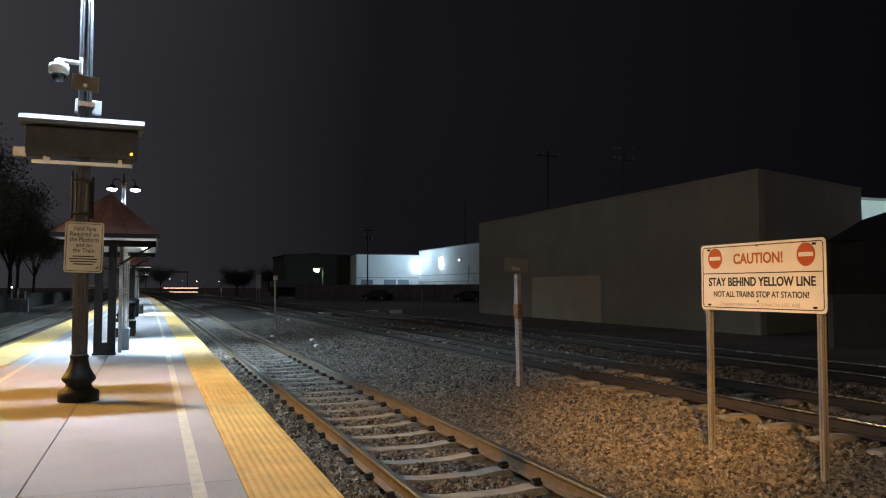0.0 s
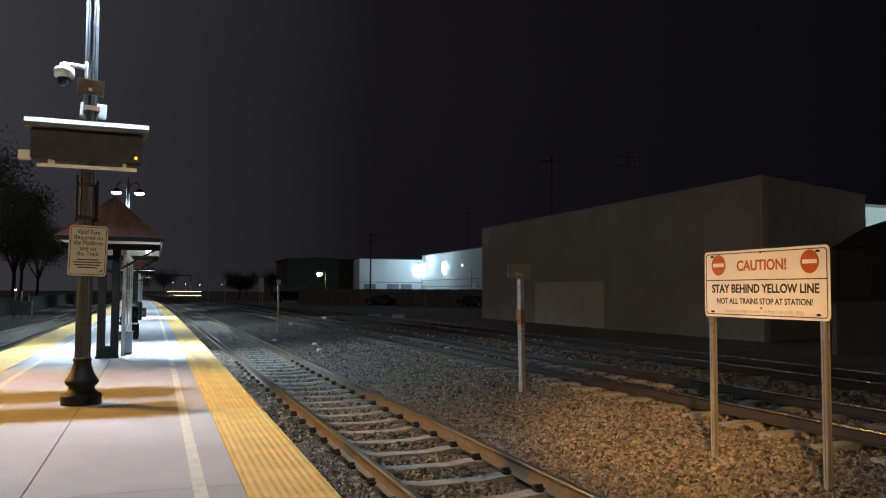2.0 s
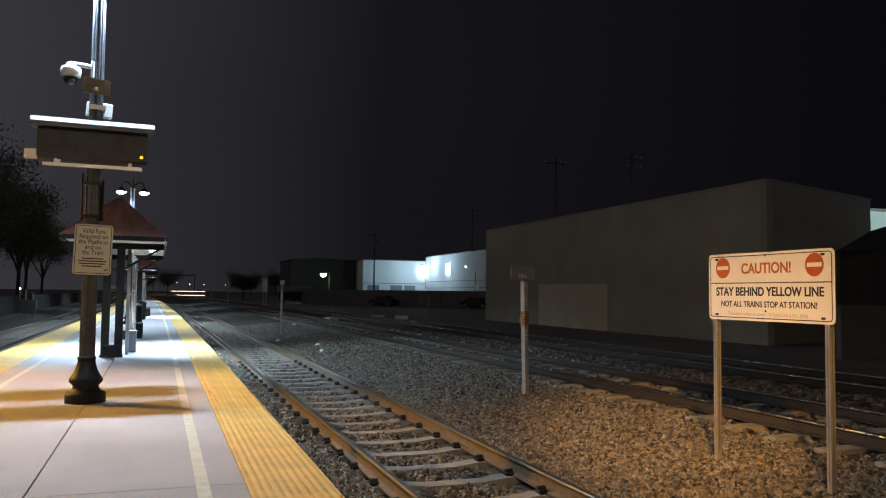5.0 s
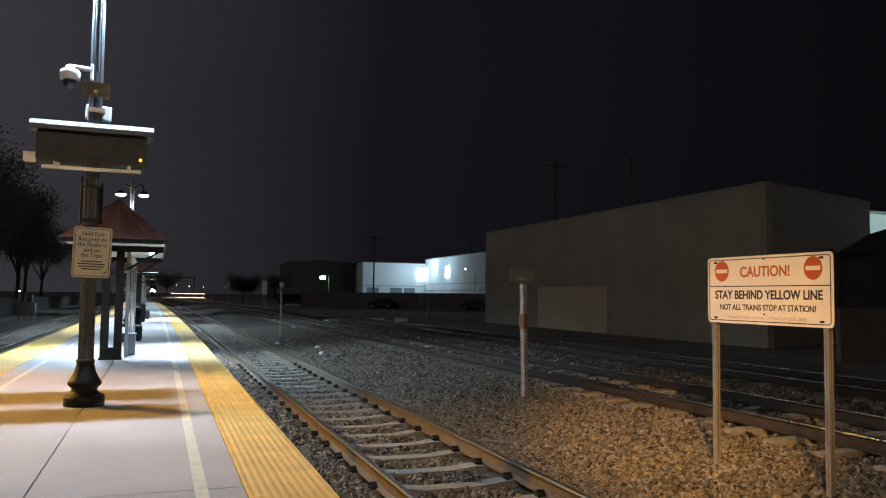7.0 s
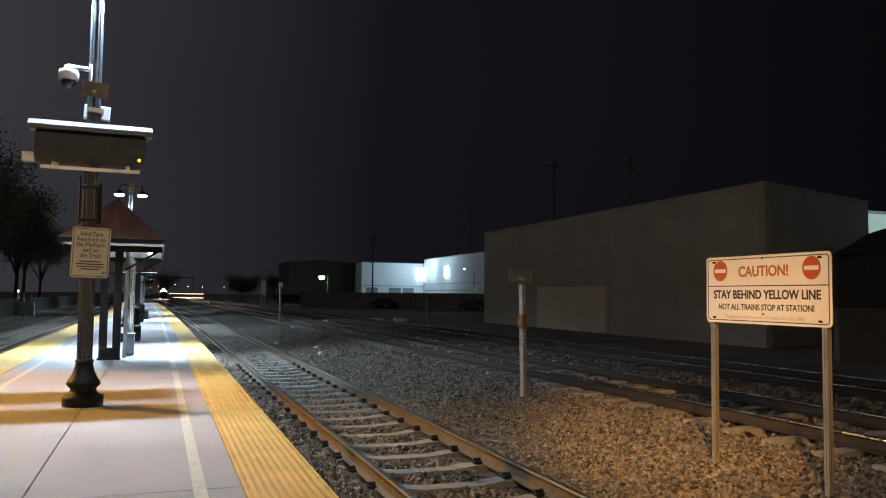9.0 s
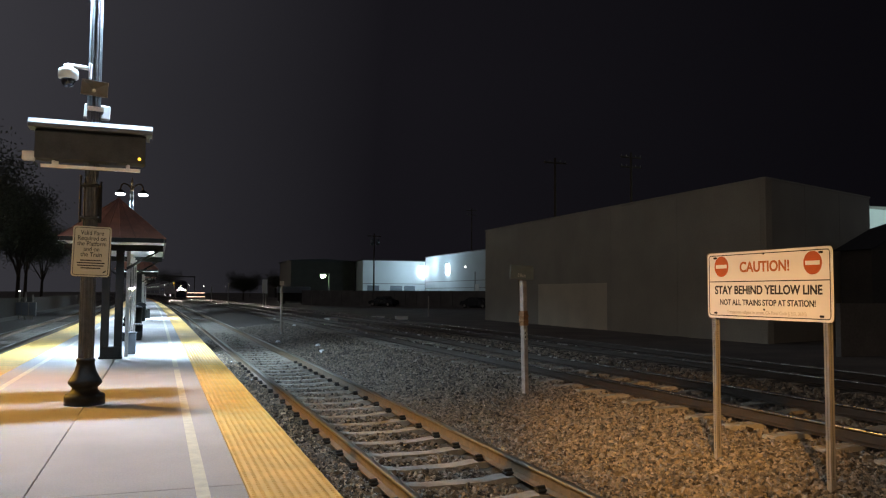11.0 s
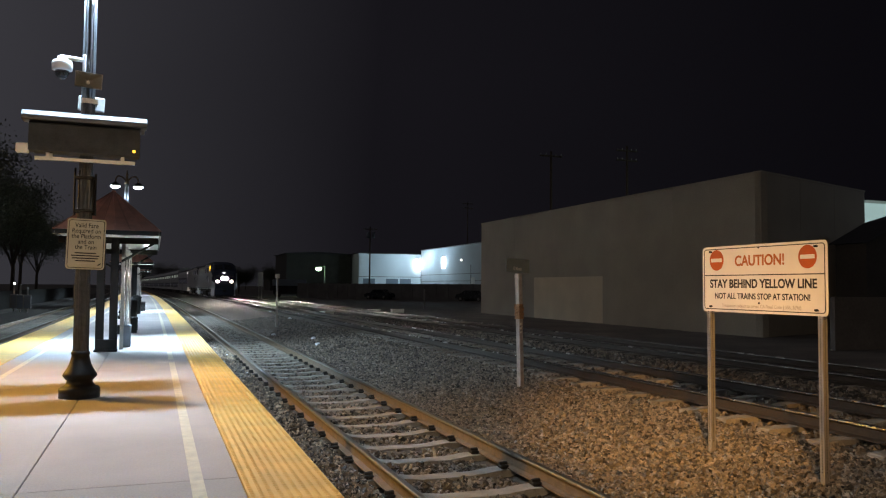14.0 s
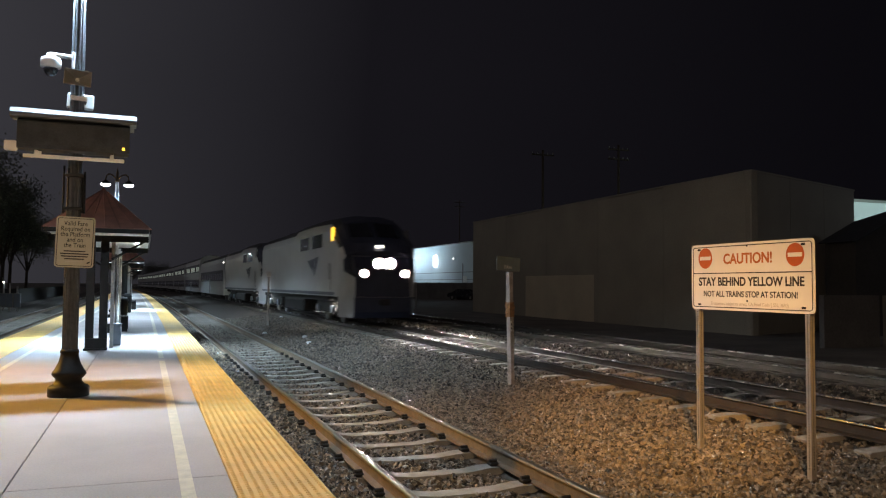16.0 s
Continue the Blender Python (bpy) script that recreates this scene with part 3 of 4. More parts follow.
part("panel", plate(0.47, 0.67, 0.04, -0.004, 0.004), SIGNCREAM, fare)
part("border", ring_plate(0.435, 0.635, 0.03, 0.008, -0.0055, -0.0035), SIGNINK, fare)
for i, line in enumerate(("Valid Fare", "Required on", "the Platform", "and on", "the Train")):
    lettering("lettering", line, 0.082, SIGNINK, fare, pose(0, -0.006, 0.245 - 0.072 * i, 90, 0, 0), 0.86, 0.001)
for i, w in enumerate((0.26, 0.34, 0.32, 0.24)):
    part("text_bar", box(B(), -w / 2, w / 2, -0.0055, -0.0035, -0.128 - 0.034 * i, -0.112 - 0.034 * i), SIGNINK, fare)
part("text_bar", box(B(), -0.1, 0.1, -0.0055, -0.0035, -0.262, -0.253), SIGNFADED, fare)
bm = B()
prism(bm, [(0.145, -0.285), (0.185, -0.27), (0.195, -0.245), (0.16, -0.262)], -0.0055, -0.0035)
part("emblem", bm, SIGNINK, fare)

cctv = thing("security_camera", pose(LAMP_X + 0.03, 11.42, 4.455), "white dome security camera on a bracket arm", "security camera")
part("mount", box(B(), -0.1, -0.06, -0.06, 0.06, -0.1, 0.12, 0.012), PLASTIC, cctv)
bm = B()
rod(bm, (-0.09, -0.02, 0.045), (-0.36, -0.1, 0.045), 0.03, 0.03, 12)
rod(bm, (-0.34, -0.1, 0.05), (-0.34, -0.1, -0.02), 0.055, 0.075, 14)
part("arm", bm, PLASTIC, cctv)
part("housing", lathe(B(), [(0.07, 0.0), (0.115, -0.012), (0.128, -0.05), (0.125, -0.13), (0.095, -0.145)], 20, (-0.34, -0.1, 0)), PLASTIC, cctv)
part("dome", lathe(B(), [(0.09, -0.145), (0.088, -0.18), (0.07, -0.22), (0.04, -0.245), (0.012, -0.252)], 18, (-0.34, -0.1, 0)), PANE, cctv, "dark glass dome")

horn = thing("loudspeaker", pose(LAMP_X, 11.36, 4.18, 0, 3, 8), "grey square horn loudspeaker on the lamp post", "loudspeaker")
bm = B()
w, h, k = 0.165, 0.105, 0.05
fr = [bm.verts.new((x, -0.2, z)) for x, z in ((-w, -h), (w, -h), (w, h), (-w, h))]
bk = [bm.verts.new((x, -0.02, z)) for x, z in ((-k, -k), (k, -k), (k, k), (-k, k))]
inn = [bm.verts.new((x * 0.94, -0.2, z * 0.92)) for x, z in ((-w, -h), (w, -h), (w, h), (-w, h))]
deep = [bm.verts.new((x, -0.06, z)) for x, z in ((-k * 0.7, -k * 0.7), (k * 0.7, -k * 0.7), (k * 0.7, k * 0.7), (-k * 0.7, k * 0.7))]
for i in range(4):
    j = (i + 1) % 4
    bm.faces.new((fr[i], fr[j], bk[j], bk[i]))
    bm.faces.new((fr[i], fr[j], inn[j], inn[i]))
    bm.faces.new((inn[i], inn[j], deep[j], deep[i]))
bm.faces.new(bk)
bm.faces.new(deep)
part("horn", bm, GREYPAINT, horn)
part("driver", rod(B(), (0, -0.1, 0), (0, -0.05, 0), 0.02, 0.025, 10), SIGNWHITE, horn)
flood = thing("equipment_box", pose(LAMP_X, 11.62, 3.96, 0, 2, 8), "pale metal radio box strapped behind the lamp post", "equipment box")
part("case", box(B(), -0.13, 0.2, 0.0, 0.12, -0.08, 0.11, 0.01), PLASTIC, flood)
part("strap", box(B(), -0.1, 0.1, -0.22, 0.0, -0.03, 0.03), GALV, flood)


# ---- shelters ----
def shelter(m):
    """Canopy on two middle posts: hipped red roof, white soffit, brackets. Local y runs along the platform, 0 at the front posts."""
    t = thing("platform_shelter", m, "platform shelter with a red standing-seam hipped roof on dark steel posts", "shelter", "platform shelters")
    ex0, ex1, ey0, ey1, ze, za = -1.12, 1.0, -0.9, 7.6, 2.62, 3.72
    ridge = ((-0.06, 1.1), (-0.06, 5.6))
    roof = part("roof", prism(B(), [(ex0 + 0.02, ze - 0.01), (ex1 - 0.02, ze - 0.01), (ex1 - 0.06, ze + 0.03), (ex0 + 0.06, ze + 0.03)], ey0 + 0.02, ey1 - 0.02), SOFFIT, t, "white soffit below")
    def slope(name, quad, strips):
        (a, b), (c, d) = quad      # eave from a to b, ridge from c to d
        a, b, c, d = (Vector(v) for v in (a, b, c, d))
        for i in range(strips):
            u0, u1 = i / strips, (i + 1) / strips
            p = [a.lerp(b, u0), a.lerp(b, u1), c.lerp(d, u1), c.lerp(d, u0)]
            n = (p[1] - p[0]).cross(p[3] - p[0])
            if n.length < 1e-6:
                n = (p[1] - p[0]).cross(p[2] - p[0])
            n.normalize()
            if n.z < 0:
                n = -n
            bm = B()
            lo = [bm.verts.new(q) for q in p]
            hi = [bm.verts.new(q + n * 0.012) for q in p]
            bm.faces.new(hi)
            for k in range(4):
                bm.faces.new((lo[k], lo[(k + 1) % 4], hi[(k + 1) % 4], hi[k]))
            bmesh.ops.remove_doubles(bm, verts=bm.verts, dist=1e-5)
            rod(bm, p[0] + n * 0.012, p[3] + n * 0.012, 0.014, 0.014, 5)
            part(name, bm, ROOFRED, roof)
    z1 = ze + 0.04
    r0, r1 = (ridge[0][0], ridge[0][1], za), (ridge[1][0], ridge[1][1], za)
    slope("roof_panel", (((ex0, ey0, z1), (ex1, ey0, z1)), (r0, r0)), 7)
    slope("roof_panel", (((ex1, ey0, z1), (ex1, ey1, z1)), (r0, r1)), 18)
    slope("roof_panel", (((ex0, ey0, z1), (ex0, ey1, z1)), (r0, r1)), 18)
    slope("roof_panel", (((ex0, ey1, z1), (ex1, ey1, z1)), (r1, r1)), 7)
    part("ridge_cap", rod(B(), r0, r1, 0.05, 0.05, 8), ROOFRED, roof)
    for x in (ex0, ex1):
        part("fascia", box(B(), x - 0.02, x + 0.02, ey0, ey1, ze - 0.05, ze + 0.045), BLACKPOST, t)
    for y in (ey0, ey1):
        part("fascia", box(B(), ex0 + 0.03, ex1 - 0.03, y - 0.02, y + 0.02, ze - 0.05, ze + 0.045), BLACKPOST, t)
    for y in (0.0, 6.6):
        for x in (-0.22, 0.06):
            part("post", box(B(), x - 0.085, x + 0.085, y - 0.07, y + 0.07, 0.02, ze - 0.1, 0.008), BLACKPOST, t)
        part("post_plinth", box(B(), -0.29, 0.12, y - 0.12, y + 0.12, 0.0, 0.27, 0.012), BLACK, t)
        part("post_foot", box(B(), -0.33, 0.16, y - 0.15, y + 0.15, 0.0, 0.05, 0.01), BLACK, t)
        part("crossbeam", box(B(), ex0 + 0.03, ex1 - 0.03, y - 0.05, y + 0.05, ze - 0.2, ze - 0.06), BLACKPOST, t)
        for s, x0 in ((1, 0.2), (-1, -0.32)):
            part("brace", rod(B(), (x0, y, 2.02), (ex1 - 0.06 if s > 0 else ex0 + 0.06, y, ze - 0.14), 0.03, 0.025, 8), BLACKPOST, t)
    for x in (-0.8, 0.7):
        part("light_tube", box(B(), x - 0.06, x + 0.06, 1.2, 4.6, ze - 0.085, ze - 0.03, 0.01), TUBEGLOW, t, "glowing white light fitting")
    bm = B()
    box(bm, 0.20, 0.24, 0.53, 6.17, 0.35, 2.2)
    part("windscreen", bm, PANE, t, "dark glass windscreen")
    for y in (0.5, 2.4, 4.3, 6.2):
        part("mullion", box(B(), 0.18, 0.26, y - 0.03, y + 0.03, 0.0, 2.45), GALV, t)
    return t


S1 = shelter(along(19.1, -0.92))
S2 = copy_thing(S1, along(44.6, -0.98))
S3 = copy_thing(S1, along(70.0, -0.98))


def bench(m):
    t = thing("bench", m, "dark metal platform bench", "bench", "platform benches")
    for i in range(5):
        part("seat_slat", box(B(), 0.1 + 0.08 * i, 0.16 + 0.08 * i, -0.8, 0.8, 0.43, 0.46, 0.005), BLACKPOST, t)
    for y in (-0.7, 0.7):
        part("leg", box(B(), 0.08, 0.5, y - 0.03, y + 0.03, 0.0, 0.43, 0.005), BLACKPOST, t)
    for i in range(3):
        part("back_slat", box(B(), 0.06, 0.09, -0.8, 0.8, 0.55 + 0.11 * i, 0.62 + 0.11 * i, 0.005), BLACKPOST, t)
    for y in (-0.7, 0.7):
        part("back_post", box(B(), 0.03, 0.07, y - 0.025, y + 0.025, 0.43, 0.86), BLACKPOST, t)
    return t


bn = bench(along(26.9, -0.98))
copy_thing(bn, along(48.5, -0.86))
copy_thing(bn, along(51.0, -0.86))
t = thing("utility_box", along(20.3, -0.63), "pale grey steel utility cabinet at the shelter", "cabinet")
part("case", box(B(), -0.1, 0.12, -0.16, 0.16, 0.02, 0.5, 0.015), PALEMETAL, t)
part("lid", box(B(), -0.115, 0.135, -0.175, 0.175, 0.5, 0.53, 0.01), PALEMETAL, t)
part("door", box(B(), -0.08, 0.1, -0.17, -0.161, 0.08, 0.45), PALEMETAL, t)
def trash_can(m):
    t = thing("trash_can", m, "dark round litter bin on the platform", "litter bin", "litter bins")
    part("drum", lathe(B(), [(0.2, 0.0), (0.24, 0.05), (0.26, 0.75), (0.25, 0.8)], 18), BLACK, t)
    part("lid", lathe(B(), [(0.28, 0.8), (0.28, 0.84), (0.2, 0.92), (0.05, 0.97)], 18), BLACK, t)
trash_can(along(34.0, -0.85))
trash_can(along(43.0, -0.8))
# ---- caution sign between the tracks ----
caution = thing("caution_sign", pose(5.78, 6.40, 0, 0, 0, -90), "white warning sign with red discs on two perforated steel posts", "sign")
cw, ch = 1.745, 0.71
part("panel", plate(cw, ch, 0.045, -0.004, 0.004), SIGNWHITE, caution).matrix_basis = pose(0, 0, 1.61)
def on_sign(x, z):
    return pose(x, -0.0055, 1.61 + z, 90, 0, 0)
part("border", ring_plate(cw - 0.05, ch - 0.05, 0.035, 0.009, -0.006, -0.0035), SIGNINK, caution).matrix_basis = pose(0, 0, 1.61)
part("divider", box(B(), -cw / 2 + 0.03, cw / 2 - 0.03, -0.006, -0.0035, 1.645, 1.655), SIGNINK, caution)
for x in (-0.64, 0.64):
    disc = part("no_entry_disc", rod(B(), (x, -0.0065, 1.815), (x, -0.0035, 1.815), 0.112, 0.112, 40), SIGNRED, caution, "red no-entry disc")
    part("bar", box(B(), x - 0.088, x + 0.088, -0.008, -0.005, 1.795, 1.835), SIGNWHITE, disc, "white bar")
lettering("lettering", "CAUTION!", 0.150, SIGNORANGE, caution, on_sign(0, 0.185), 0.98, 0.004, label="orange-red lettering")
lettering("lettering", "STAY BEHIND YELLOW LINE", 0.125, SIGNINK, caution, on_sign(0, -0.055), 0.945, 0.0035, label="black lettering")
lettering("lettering", "NOT ALL TRAINS STOP AT STATION!", 0.086, SIGNINK, caution, on_sign(0, -0.185), 0.935, 0.0015, label="black lettering")
lettering("lettering", "Trespassers subject to arrest. CA Penal Code § 555, 369(i)", 0.05, SIGNFADED, caution, on_sign(0, -0.285), 0.93, 0.0003, label="faded grey lettering")
for x, z in ((-0.74, 0.3), (0.74, 0.3), (-0.74, -0.3), (0.74, -0.3)):
    part("bolt", plate(0.05, 0.022, 0.01, -0.009, -0.003), BLACKPOST, caution).matrix_basis = pose(x, 0, 1.61 + z)
for x, z in ((0, 0.32), (0, -0.25)):
    part("bolt", rod(B(), (x, -0.009, 1.61 + z), (x, -0.003, 1.61 + z), 0.011, 0.011, 10), BLACKPOST, caution)


def perforated_post(x, h0, h1):
    bm = B()
    s = 0.028
    box(bm, x - s, x + s, 0.006, 0.006 + 2 * s, h0, h1)
    p = part("post", bm, GALV, caution)
    bm = B()
    z = h0 + 0.25
    while z < h1 - 0.05:
        rod(bm, (x, 0.0045, z), (x, 0.0058, z), 0.0065, 0.0065, 6)
        rod(bm, (x + s + 0.0002, 0.034, z), (x + s + 0.0013, 0.034, z), 0.0065, 0.0065, 6)
        z += 0.0254
    tagged(part("punched_holes", bm, BLACK, p), kind="stuff")


perforated_post(-0.79, -0.42, 1.9)
perforated_post(0.77, -0.42, 1.9)

# ---- wooden post with a small plate ----
wp = thing("marker_post", pose(6.08, 12.6, -0.32, 0, -1.7, 20), "weathered wooden post with torn orange sheeting and a small grey plate", "post")
part("post", box(B(), -0.046, 0.046, -0.046, 0.046, -0.05, 2.06, 0.006), WOOD, wp)
bm = B()
prev = None
for i in range(11):
    z = 1.27 + 0.026 * i
    a = [0.002 + 0.035 * abs(noise.noise((i * 1.7, k * 2.3, 0.5))) for k in range(8)]
    ring = [bm.verts.new((x * (0.047 + a[k]), y * (0.047 + a[k]), z)) for k, (x, y) in enumerate(((-1, -1), (0, -1), (1, -1), (1, 0), (1, 1), (0, 1), (-1, 1), (-1, 0)))]
    if prev:
        for k in range(8):
            bm.faces.new((prev[k], prev[(k + 1) % 8], ring[(k + 1) % 8], ring[k]))
    prev = ring
part("torn_sheet", bm, PEEL, wp, "torn orange-brown sheeting")
part("number_strip", box(B(), -0.035, 0.0, -0.05, -0.045, 1.02, 1.2), SIGNWHITE, wp)
for i in range(2):
    part("bar", box(B(), -0.03, -0.008, -0.053, -0.0495, 1.05 + 0.07 * i, 1.09 + 0.07 * i), SIGNINK, wp)
plate_ob = thing("name_plate", pose(5.99, 12.55, 1.885, 0, 2.0, 20), "small grey sign plate with pale lettering atop the post", "sign")
part("panel", plate(0.58, 0.245, 0.01, -0.006, 0.006), SIGNGREY, plate_ob)
lettering("lettering", "El Monte", 0.09, SIGNWHITE, plate_ob, pose(-0.01, -0.008, -0.055, 90, 0, 0), 0.62, 0.001)


# ---- posts and boxes along the tracks ----
def track_post(m, h, w=0.06, top=True):
    t = thing("track_marker", m, "thin steel post with a small white plate beside the tracks", "post", "trackside posts")
    part("post", box(B(), -w / 2, w / 2, -w / 2, w / 2, -0.1, h, 0.005), GALV, t)
    if top:
        part("plate", plate(0.2, 0.2, 0.02, -w / 2 - 0.01, -w / 2 - 0.002), SIGNWHITE, t).matrix_basis = pose(0, 0, h - 0.05)
    return t


track_post(pose(5.08, 35.7, -0.42), 2.4, 0.085)
track_post(pose(9.4, 122, -0.3), 3.2, 0.14)
track_post(pose(8.6, 150, -0.3), 3.0, 0.14)
track_post(pose(21.3, 63.0, -0.4), 1.7, 0.1, False)
ws = thing("track_sign", pose(11.5, 95.0, -0.3), "tall white trackside sign on two posts", "sign")
for x in (-0.16, 0.16):
    part("post", box(B(), x - 0.05, x + 0.05, -0.05, 0.05, -0.1, 3.2), GALV, ws)
part("panel", plate(0.6, 1.65, 0.02, -0.08, -0.06), SIGNWHITE, ws).matrix_basis = pose(0, 0, 2.55)


def cover_box(m):
    t = thing("switch_box", m, "low white metal box beside the tracks", "equipment box", "trackside boxes")
    part("case", box(B(), -0.45, 0.45, -0.2, 0.2, 0, 0.22, 0.03), SIGNWHITE, t)
    part("lid", box(B(), -0.48, 0.48, -0.23, 0.23, 0.22, 0.27, 0.02), SIGNWHITE, t)
    return t


cb = cover_box(pose(14.9, 55.6, -0.42))
copy_thing(cb, pose(16.7, 55.6, -0.42))
copy_thing(cb, pose(7.0 + 2.9, 48.0, -0.3, 0, 0, 40))


def lump(m, r, name="rock", label="pale loose rock lying on the ballast"):
    bm = B()
    bmesh.ops.create_icosphere(bm, subdivisions=2, radius=r)
    for v in bm.verts:
        v.co *= 1 + 0.35 * noise.noise(v.co * 9 + Vector((r * 50, 0, 0)))
        v.co.z *= 0.7
    return solo(name, bm, STONE if name == "rock" else PLASTIC, label, name, name + "s", m=m)


lump(pose(5.43, 19.6, -0.33), 0.11)
for x, y in ((6.5, 41), (5.2, 27.5), (4.9, 25.2), (6.9, 51.5), (1.62, 20.5), (1.85, 22.4), (1.7, 25.0), (1.9, 17.6), (4.3, 31.0)):
    lump(pose(x, y, ground_z(x) + 0.04), 0.1 if x > 3 else 0.035, "scrap", "pale scrap of litter lying on the ballast")


# ---- buildings beyond the tracks ----
def warehouse():
    t = thing("warehouse", pose(0, 0, 0), "long windowless grey-beige concrete warehouse in the dark", "warehouse")
    x0, x1, y0, y1, z0, z1 = 22.6, 32.0, 24.9, 53.7, -0.6, 6.18
    w = 0.3
    # tilt-up wall panels with recessed joints
    n = 5
    for i in range(n):
        a, b = y0 + (y1 - y0) * i / n, y0 + (y1 - y0) * (i + 1) / n
        part("wall_panel", box(B(), x0, x0 + w, a + 0.012, b - 0.012, z0, z1 - 0.02 * (i % 2)), STUCCO, t)
    part("paint_patch", box(B(), x0 - 0.004, x0 + 0.02, 36.8, 45.0, z0, 2.15), STUCCO2, t, "lighter painted-over lower patch")
    # the end wall runs off at a slant
    slant = pose(x0 + 0.02, y0, 0, 0, 0, 19.5)
    for i in range(3):
        part("wall_panel", box(B(), 3.2 * i + 0.012, 3.2 * (i + 1) - 0.012, 0.0, w, z0, z1), STUCCO, t).matrix_basis = slant
    e = slant @ Vector((9.6, 0, 0))
    part("wall_back", box(B(), x0 + w, e.x, y1 - w, y1, z0, z1), STUCCO, t)
    part("wall_side", box(B(), e.x - w, e.x, e.y + w, y1 - w, z0, z1), STUCCO, t)
    part("coping", box(B(), -0.03, 9.63, -0.03, w + 0.03, z1 + 0.002, z1 + 0.08), STUCCO, t).matrix_basis = slant
    part("coping", box(B(), x0 - 0.03, x0 + w + 0.03, y0 + w, y1 + 0.03, z1 + 0.002, z1 + 0.08), STUCCO, t)
    part("roof", box(B(), x0 + w, e.x - w, e.y + w, y1 - w, z1 - 0.5, z1 - 0.3), DARKWALL, t)
    return t


warehouse()


def white_building(x0, x1, y0, y1, z1, label, doors, bands):
    t = thing("industrial_building", pose(0, 0, 0), label, "building")
    part("wall", box(B(), x0, x1, y0, y1, -0.6, z1), WHITEWALL, t)
    part("roof_edge", box(B(), x0 - 0.1, x1 + 0.1, y0 - 0.1, y1 + 0.1, z1, z1 + 0.15), DARKWALL, t)
    for a, b, h in doors:
        part("roller_door", box(B(), a, b, y0 - 0.06, y0 - 0.002, -0.3, h), PALEMETAL, t, "closed roller door")
    for z in bands:
        part("band", box(B(), x0 + 0.02, x1 - 0.02, y0 - 0.04, y0 - 0.002, z, z + 0.12), GREYPAINT, t)
    return t


lit = white_building(35.8, 48.25, 145.0, 170, 7.75, "white flat-roofed industrial building under bright wall lamps", ((36.7, 39.0, 3.0), (41.2, 43.6, 3.0), (44.0, 46.2, 3.0)), (3.3,))
lit2 = thing("industrial_building", pose(0, 0, 0), "pale grey industrial building lit by a wall lamp", "building")
side = pose(48.3, 144.95, 0, 0, 0, -90)
part("wall", box(B(), 0, 34, 0, 18, -0.6, 8.5), WHITEWALL, lit2).matrix_basis = side
part("roof_edge", box(B(), -0.1, 34.1, -0.1, 18.1, 8.5, 8.65), GREYPAINT, lit2).matrix_basis = side
for z in (2.5, 3.7):
    part("band", box(B(), 0.02, 33.9, -0.05, -0.002, z, z + 0.1), GREYPAINT, lit2).matrix_basis = side
part("door", box(B(), 26.0, 27.6, -0.08, -0.01, -0.3, 3.1), SIGNWHITE, lit2).matrix_basis = side
part("door_frame", box(B(), 25.8, 26.0, -0.1, -0.01, -0.3, 5.2), GREYPAINT, lit2).matrix_basis = side
for x in (13.0,):
    t = part("wall_lamp", box(B(), x - 0.5, x + 0.5, -0.3, -0.02, 6.9, 7.1, 0.05), GREYPAINT, lit2, "wall lamp")
    t.matrix_basis = side
    part("lamp_lens", box(B(), x - 0.7, x + 0.7, -0.3, -0.1, 4.9, 6.85, 0.1), WALLGLOW, t, "bright white lens")
t = part("wall_lamp", box(B(), 47.1, 47.8, 144.6, 144.95, 6.9, 7.1, 0.05), GREYPAINT, lit, "wall lamp")
part("lamp_lens", box(B(), 46.9, 48.0, 144.6, 144.8, 4.7, 6.85, 0.1), WALLGLOW, t, "bright white lens")
part("lamp_lens", box(B(), 21.5, 21.7, -0.15, -0.02, 6.0, 6.2), TINY, lit2, "small bright lamp").matrix_basis = side

rb = thing("industrial_building", pose(0, 0, 0), "pale green-grey building lit beyond the warehouse", "building")
part("wall", box(B(), 47, 80, 45, 60, -0.6, 8.2), WHITEWALL, rb)
part("roof_edge", box(B(), 46.9, 80.1, 44.9, 60.1, 8.2, 8.4), GREYPAINT, rb)
d = bpy.data.lights.new("yard_light", "SPOT")
d.energy, d.color, d.spot_size, d.spot_blend, d.shadow_soft_size = 3000, (0.62, 0.85, 0.8), radians(120), 0.6, 0.2
yl = new("yard_light", d)
yl.matrix_world = look((52, 35, 9.5), (52, 46, 4))
spot("yard_light", (43.0, 19.8, 9.5), (28.0, 27.0, 5.0), 330, (0.75, 0.85, 1.0), 60, 0.6, 0.15)

# block wall along the far side of the yard
bw = thing("block_wall", pose(0, 0, 0), "dark concrete block wall along the yard", "wall", kind="structure")
wa, wb = Vector((21.0, 124.0, 0)), Vector((44.5, 90.8, 0))
run = (wb - wa).length
wall_pose = Matrix.Translation(wa) @ (wb - wa).to_track_quat("X", "Z").to_matrix().to_4x4()
for i in range(20):
    x = run * i / 20
    part("wall_bay", box(B(), x + 0.16, x + run / 20 - 0.16, -0.1, 0.1, -0.6, 1.9), BLOCKWALL, bw).matrix_basis = wall_pose
    part("pilaster", box(B(), x - 0.155, x + 0.155, -0.16, 0.16, -0.6, 1.93), BLOCKWALL, bw).matrix_basis = wall_pose
lw = thing("low_wall", pose(0, 0, 0), "low plain concrete wall beside the warehouse", "wall", kind="structure")
